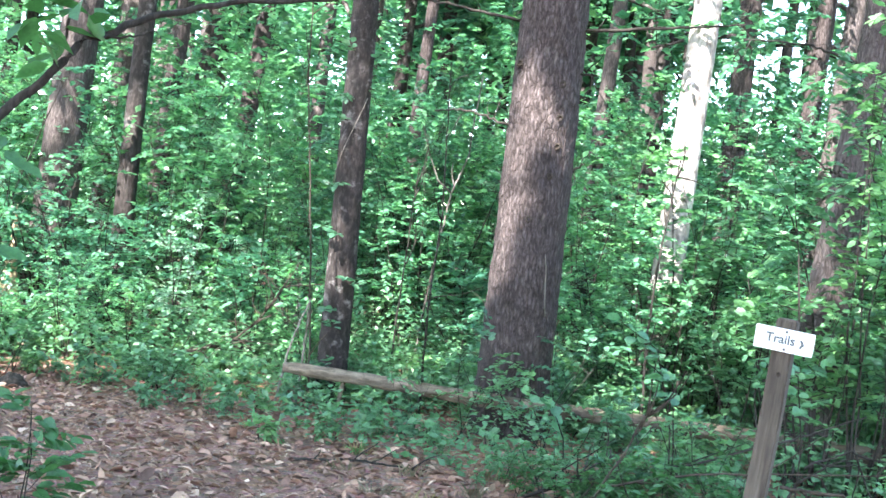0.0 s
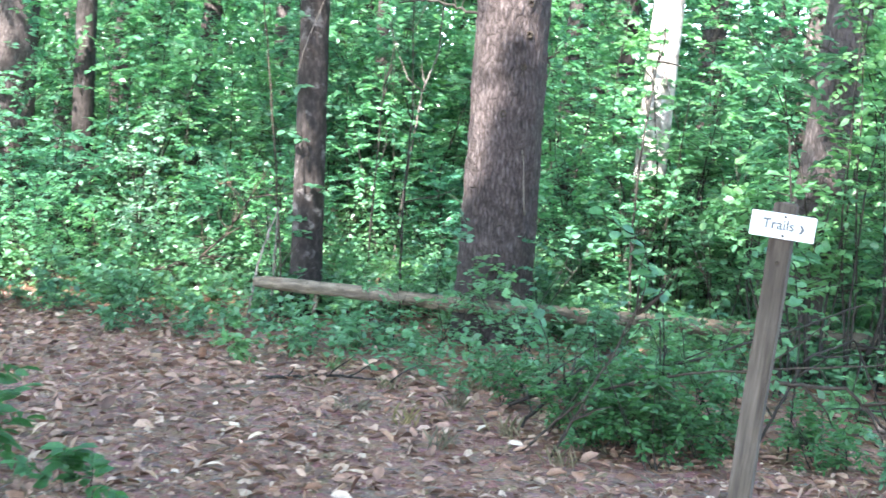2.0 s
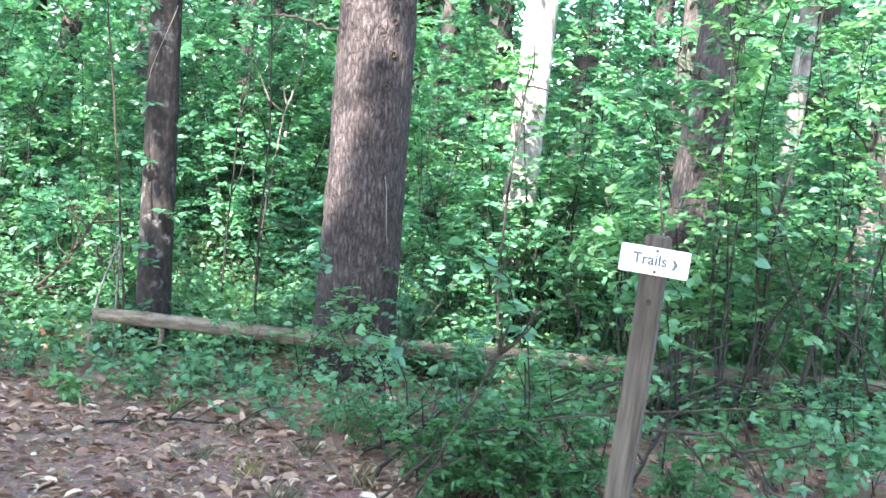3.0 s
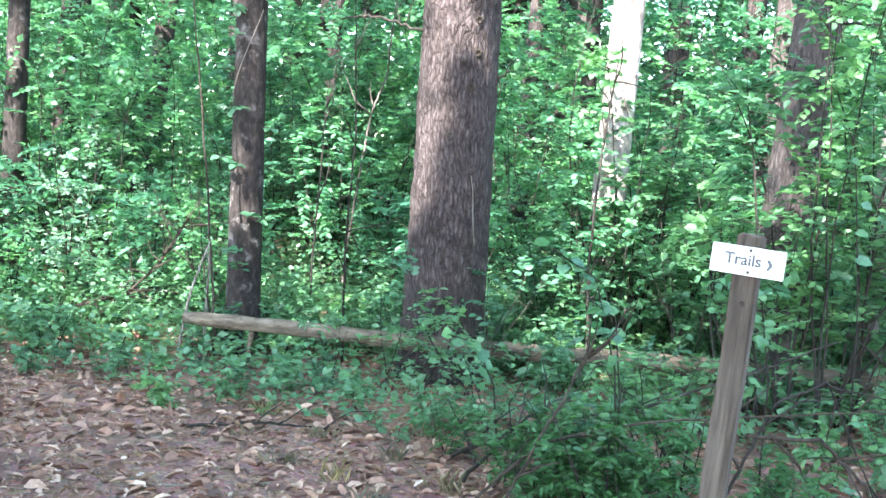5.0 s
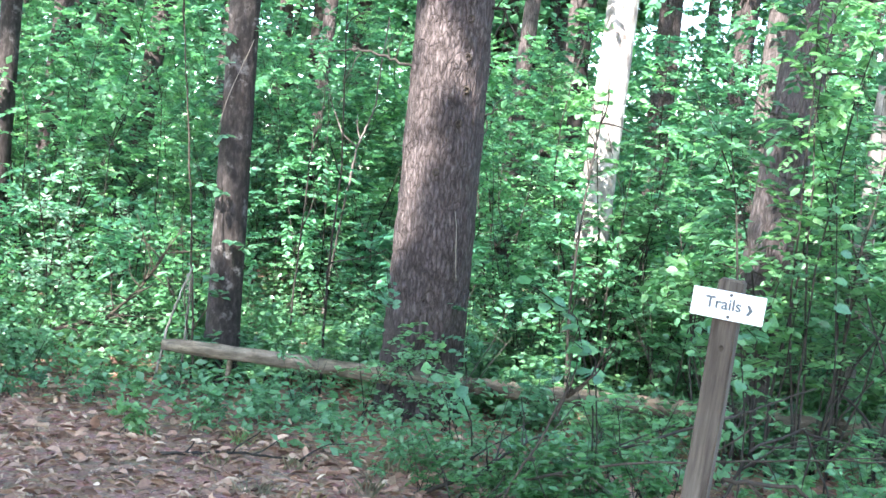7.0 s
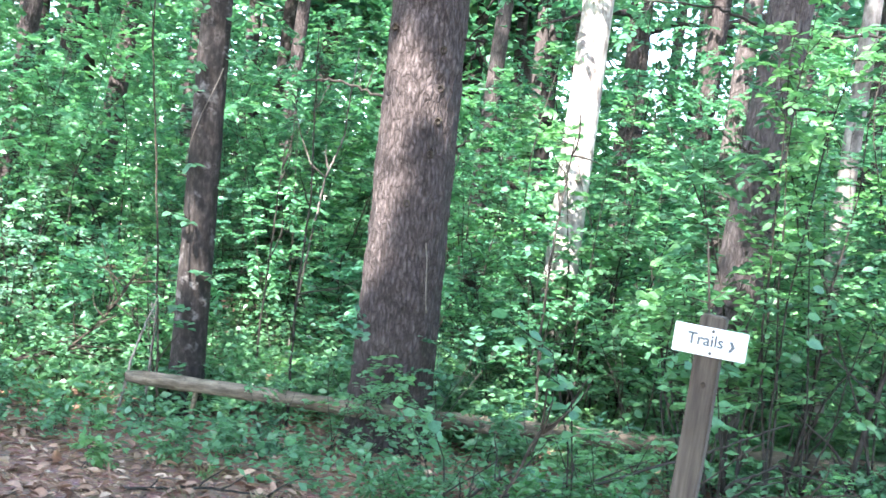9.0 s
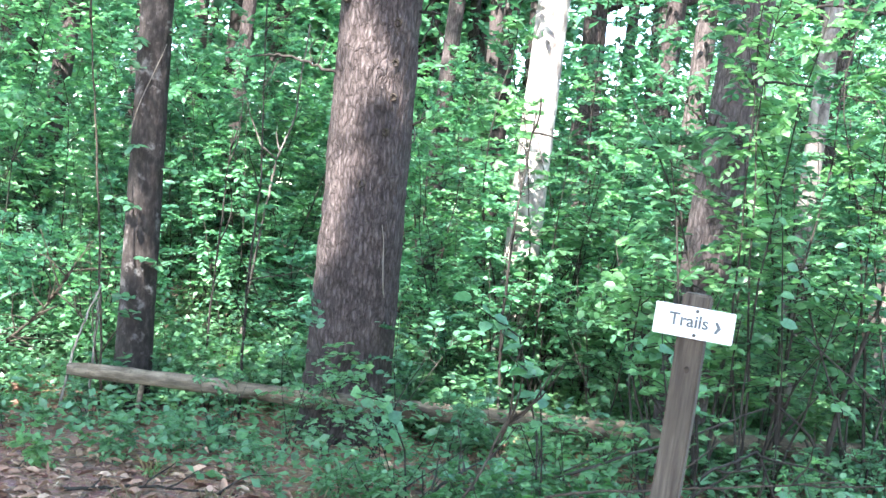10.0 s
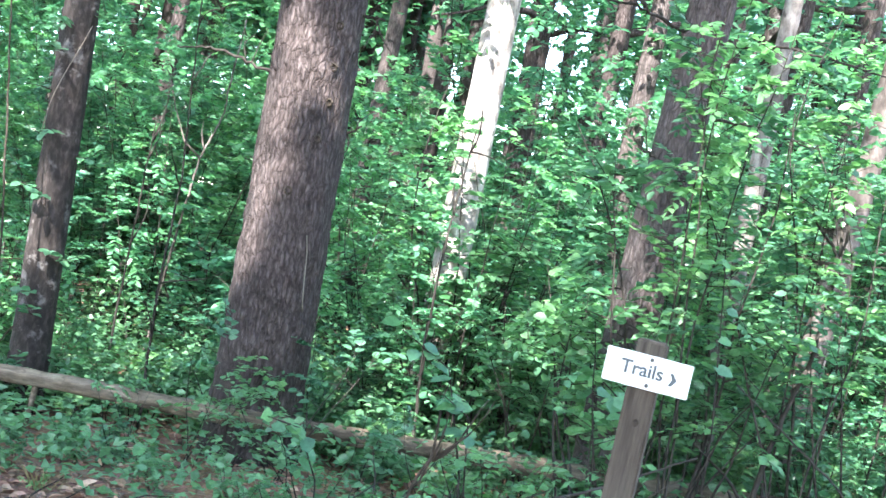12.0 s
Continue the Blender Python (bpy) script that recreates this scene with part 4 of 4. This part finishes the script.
# Thin young stems beside the slender tree, the forked pale sapling and the brushy fallen branches
branch_thing("young_sapling", "thin dark sapling stem leaning beside the trail", [(-1.55, 7.75, -0.05), (-1.6, 7.8, 0.6), (-1.68, 7.8, 1.4), (-1.83, 7.85, 2.5), (-1.9, 7.9, 3.8)], 0.009, 0.004, STUMP, "sapling", 5, 3, 0.45)
forked = branch_thing("young_sapling", "pale bare forked sapling stem among leaves", [(-0.98, 10.1, -0.05), (-0.92, 10.12, 0.7), (-0.84, 10.15, 1.4), (-0.78, 10.16, 1.84), (-0.66, 10.18, 2.2), (-0.60, 10.2, 3.0)], 0.012, 0.006, BARK_MOTTLED, "sapling", 2, 9, 0.4)
bend = np.array([(0.20, 0.06, 1.84), (0.06, 0.05, 1.95), (-0.05, 0.04, 2.2), (-0.13, 0.0, 2.45)])
child("fork", mesh_np("fork", *tubes([(bend, np.linspace(0.009, 0.004, 4))], 6), BARK_MOTTLED), forked)
branch_thing("young_sapling", "thin upright dark stem", [(-0.73, 8.2, -0.05), (-0.75, 8.2, 0.8), (-0.72, 8.2, 1.6), (-0.78, 8.2, 2.8)], 0.011, 0.004, TWIG, "sapling", 4, 5, 0.4)
branch_thing("young_sapling", "thin upright dark stem", [(-1.05, 8.6, -0.05), (-1.02, 8.6, 0.9), (-0.98, 8.6, 2.0)], 0.010, 0.004, TWIG, "sapling", 4, 6, 0.4)
branch_thing("young_sapling", "thin crooked stem in front of a pale trunk", [(0.98, 7.9, -0.05), (0.94, 7.9, 0.8), (0.97, 7.9, 1.5), (1.05, 7.95, 2.2)], 0.012, 0.005, TWIG, "sapling", 5, 7, 0.4)
branch_thing("young_sapling", "dark leaning stem behind the shrubs", [(2.62, 6.7, -0.05), (2.75, 6.75, 0.6), (2.95, 6.8, 1.2), (3.05, 6.8, 2.0)], 0.02, 0.008, TWIG, "sapling", 5, 8, 0.5)
branch_thing("dead_stick", "pale dead stick propped against a log", [(-1.78, 7.55, -0.03), (-1.72, 7.7, 0.5), (-1.62, 7.8, 0.85)], 0.010, 0.006, TWIG_PALE, "stick", 0, 2)
branch_thing("dead_stick", "long grey dead stick leaning out of the shrubs", [(3.11, 5.65, -0.02), (2.76, 5.90, 0.59), (2.37, 6.40, 0.99)], 0.008, 0.004, TWIG, "stick", 3, 31, 0.3)
branch_thing("dead_stick", "pale upright dead stick", [(-1.66, 7.85, -0.03), (-1.64, 7.85, 0.45), (-1.63, 7.85, 0.8)], 0.010, 0.007, TWIG_PALE, "stick", 0, 3)
branch_thing("fallen_branch", "brushy fallen dead branch on low plants", [(-2.95, 8.3, 0.02), (-2.75, 8.3, 0.25), (-2.32, 8.3, 0.38), (-2.1, 8.3, 0.6), (-1.9, 8.3, 0.95)], 0.016, 0.004, STUMP, "branch", 40, 4, 0.35)
branch_thing("fallen_branch", "arching dark dead branch under the shrubs", [(0.0, 5.6, 0.0), (0.5, 5.5, 0.24), (0.95, 5.4, 0.36), (1.5, 5.5, 0.55), (1.9, 5.6, 0.7)], 0.011, 0.004, TWIG, "branch", 10, 11, 0.5)
branch_thing("fallen_branch", "arching dark dead branch under the shrubs", [(1.2, 4.9, 0.02), (1.45, 5.0, 0.5), (1.7, 5.1, 0.58), (2.0, 5.2, 0.0)], 0.008, 0.004, TWIG, "branch", 8, 12, 0.4)
branch_thing("fallen_branch", "thin dead branch lying on litter", [(-1.3, 5.9, 0.02), (-0.9, 6.0, 0.04), (-0.5, 6.0, 0.02)], 0.010, 0.004, TWIG, "branch", 5, 13, 0.25)
branch_thing("fallen_branch", "arching dark dead branch under the shrubs", [(0.1, 4.75, 0.0), (0.45, 4.85, 0.3), (0.85, 4.8, 0.42), (1.4, 4.7, 0.5), (1.9, 4.7, 0.56)], 0.008, 0.003, STUMP, "branch", 9, 21, 0.45)
branch_thing("fallen_branch", "arching dark dead branch under the shrubs", [(0.25, 4.7, 0.0), (0.5, 4.72, 0.5), (0.62, 4.75, 0.72)], 0.007, 0.004, STUMP, "branch", 6, 22, 0.35)
branch_thing("fallen_branch", "arching dark dead branch beside the post", [(1.15, 4.3, 0.5), (1.45, 4.35, 0.48), (1.65, 4.4, 0.3), (1.72, 4.4, 0.0)], 0.009, 0.005, STUMP, "branch", 6, 23, 0.35)
branch_thing("fallen_branch", "thin dead branch lying on litter", [(0.1, 5.1, 0.02), (0.4, 5.3, 0.3), (0.6, 5.6, 0.35)], 0.010, 0.004, TWIG, "branch", 6, 14, 0.3)


def stump(name, label, x, y, r, h, mat, seed, ragged=0.0):
    v, f, _ = trunk_geo(seed, r, h, (0, 0), 0.004, 28, 0, 0.0, 0.4)
    g = np.random.default_rng(seed)
    v = v * 1.0
    lo = v[:, 2] > h * 0.7
    v[lo, 2] += ragged * g.random(lo.sum())
    ob = tagged(new(name, mesh_np(name, v, f, mat)), label, "stump")
    ob.location = (x, y, 0)
    return ob


def dome(name, label, x, y, r, h, mat):
    bm = bmesh.new()
    bmesh.ops.create_icosphere(bm, subdivisions=4, radius=1)
    for v in bm.verts:
        k = 1 + 0.22 * noise.noise(v.co * 2.3) + 0.10 * noise.noise(v.co * 7)
        v.co = Vector((v.co.x * r * k, v.co.y * r * k, max(-0.05, v.co.z * h * k)))
    me = bpy.data.meshes.new(name)
    bm.to_mesh(me)
    bm.free()
    me.shade_smooth()
    me.materials.append(mat)
    ob = tagged(new(name, me), label, "stump")
    ob.location = (x, y, 0)


dome("tree_stump", "low dark rotten stump at the trail's edge", -3.63, 7.25, 0.10, 0.105, STUMP)
stump("tree_stump", "tall torn tan stump in the sun", -5.2, 10.6, 0.15, 0.75, TORN, 41, 0.3)
stump("dead_snag", "pale sunlit dead snag behind slender tree", -2.05, 9.7, 0.05, 0.75, BARK_PALE, 42, 0.05)


# Shrub whose pale leaf colour stands in for strong sun on it
bush("shrub", 470, 1.65, 5, 18, 0.055, SUNLIT_LEAF, TWIG, "shrub at the wood's edge with sunlight put into its pale leaf colour", "shrub", 0.3, 0.3, 2, OVAL, 0.4, 0.009, 0.62, (-3.2, 9.7))


def grass_tuft(x, y, seed, size):
    g = np.random.default_rng(seed)
    k = 22
    a = g.uniform(0, 6.28, k)
    lean = g.uniform(0.15, 0.75, k)
    way = np.stack([np.cos(a) * lean, np.sin(a) * lean, np.ones(k)], 1)
    up = np.stack([-np.cos(a), -np.sin(a), lean], 1)
    pos = np.stack([g.normal(0, 0.035, k), g.normal(0, 0.035, k), np.zeros(k)], 1)
    L = size * g.uniform(0.5, 1.2, k)
    bend = np.array([(0, 0.5, 0), (0.35, 0.45, 0.03), (0.7, 0.3, -0.02), (1, 0, -0.16), (0.7, -0.3, -0.02), (0.35, -0.45, 0.03)])
    ob = tagged(new("grass_tuft", mesh_np("grass_tuft", *leaf_blades(pos, way, up, L, np.full(k, 0.0035), bend), GRASS)), "thin tuft of dry grass on leaf litter", "grass", "grass tufts on the trail")
    ob.location = (x, y, float(ground_height(x, y)))


for i, (x, y, s) in enumerate([(-0.72, 5.35, 0.16), (-0.45, 5.1, 0.2), (-0.2, 5.5, 0.2), (0.05, 5.0, 0.22), (-1.0, 5.85, 0.15), (-0.6, 5.85, 0.18), (-0.25, 4.7, 0.2), (0.3, 4.6, 0.2), (-0.95, 6.3, 0.2), (-0.1, 6.0, 0.2), (1.5, 4.2, 0.18), (1.9, 4.6, 0.2), (2.3, 5.2, 0.2)]):
    grass_tuft(x, y, 700 + i, s * 0.55)


# ---- litter ----
def litter():
    g = np.random.default_rng(91)
    n = 150000
    x = g.uniform(-7, 7, n)
    y = g.uniform(-3, 11, n)
    view = (np.abs(x) < 0.52 * y + 0.8) & (y > 2)
    ok = (view | (g.random(n) < 0.25)) & ((y < green_edge(x) + 0.5) | (g.random(n) < 0.35))
    x, y = x[ok], y[ok]
    m = len(x)
    pos = np.stack([x, y, ground_height(x, y) + g.uniform(0.002, 0.024, m)], 1)
    way = g.normal(0, 1, (m, 3)) * (1, 1, 0.25)
    up = g.normal(0, 0.6, (m, 3)) + (0, 0, 1)
    L = 0.018 + 0.085 * g.random(m) ** 2.4
    W = L * (0.14 + 0.5 * g.random(m) ** 1.4)
    me = mesh_np("leaf_litter", *leaf_blades(pos, way, up, L, W, OVAL * (1, 1, 1.7)), DEAD)
    tagged(new("leaf_litter", me), "scattered curled brown dead leaves on the trail", "leaf litter", kind="stuff")
    k = 1500
    x, y = g.uniform(-4, 4, k), g.uniform(2.5, 8.5, k)
    a = g.uniform(0, 6.28, k)
    runs = []
    for i in range(k):
        l = g.uniform(0.03, 0.16)
        p = np.array([x[i], y[i], float(ground_height(x[i], y[i])) + 0.012])
        d = np.array([math.cos(a[i]), math.sin(a[i]), g.uniform(-0.05, 0.12)]) * l
        runs.append((np.array([p, p + d * 0.5 + (0, 0, 0.004), p + d]), np.array([0.003, 0.0025, 0.0015])))
    tagged(new("twig_litter", mesh_np("twig_litter", *tubes(runs, 3), TWIG_PALE)), "small dead twigs lying on the forest floor", "twigs", kind="stuff")


litter()


# ---- low herbs of the wood's floor ----
def ground_cover():
    g = np.random.default_rng(29)
    n = 52000
    y = 6.0 + 12 * g.random(n) ** 1.3
    x = g.uniform(-1, 1, n) * (0.6 * y + 1.5) + 0.05 * y
    clump = np.sin(x * 2.1 + 1) * np.sin(y * 1.9) + 0.5 * np.sin(x * 5 + y * 3)
    ok = (y > green_edge(x) + 0.1) & (g.random(n) < 0.68 + 0.3 * clump)
    x, y, clump = x[ok], y[ok], clump[ok]
    m = len(x)
    z = ground_height(x, y) + 0.03 + g.random(m) ** 1.2 * (0.30 + 0.16 * clump)
    way = g.normal(0, 1, (m, 3)) * (1, 1, 0.3)
    up = g.normal(0, 0.4, (m, 3)) + (0, 0, 1)
    L = g.uniform(0.035, 0.085, m)
    k = 26000
    hx, hy = g.uniform(-3.2, 2.6, k), 8.0 + 4.5 * g.random(k)
    tuft = 0.55 + 0.35 * np.sin(hx * 3.3 + 0.5 * hy) * np.sin(hy * 2.7 + hx) + 0.2 * np.sin(7 * hx + 4 * hy)
    hz = ground_height(hx, hy) + 0.04 + g.random(k) ** 0.8 * np.clip(tuft, 0.1, 1.0) * 0.85
    x, y, z = np.concatenate([x, hx]), np.concatenate([y, hy]), np.concatenate([z, hz])
    way = np.concatenate([way, g.normal(0, 1, (k, 3)) * (1, 1, 0.3)])
    up = np.concatenate([up, g.normal(0, 0.4, (k, 3)) + (0, -0.15, 1)])
    L = np.concatenate([L, g.uniform(0.03, 0.065, k)])
    me = mesh_np("ground_cover", *leaf_blades(np.stack([x, y, z], 1), way, up, L, L * 0.66, DIAMOND), HERB)
    tagged(new("ground_cover", me), "low green herbs covering the forest floor", "ground cover", kind="stuff")


ground_cover()


# ---- far undergrowth ----
def far_leaves():
    g = np.random.default_rng(17)
    n = 80000
    y = g.uniform(20, 55, n)
    x = g.uniform(-1, 1, n) * (0.62 * y + 5) + 0.05 * y
    clump = np.sin(x * 0.9 + np.sin(y * 0.5) * 2) * np.sin(y * 0.7 + 1) * 2.2 + 4.6
    z = g.random(n) ** 1.1 * np.clip(clump, 1.5, 8) * (0.55 + y / 60)
    glade = (np.abs(x / y - 0.51) < 0.06) & (z > 2.2) & (g.random(n) < 0.3)
    x, y, z = x[~glade], y[~glade], z[~glade]
    n = len(x)
    way = g.normal(0, 1, (n, 3)) * (1, 1, 0.4)
    up = g.normal(0, 0.5, (n, 3)) + (0, 0, 1)
    L = g.uniform(0.16, 0.34, n) * (0.5 + y / 40)
    me = mesh_np("far_undergrowth", *leaf_blades(np.stack([x, y, z], 1), way, up, L, L * 0.62, DIAMOND), SAPLING, False)
    tagged(new("far_undergrowth", me), "distant green undergrowth between the trunks", "undergrowth", kind="stuff")


far_leaves()
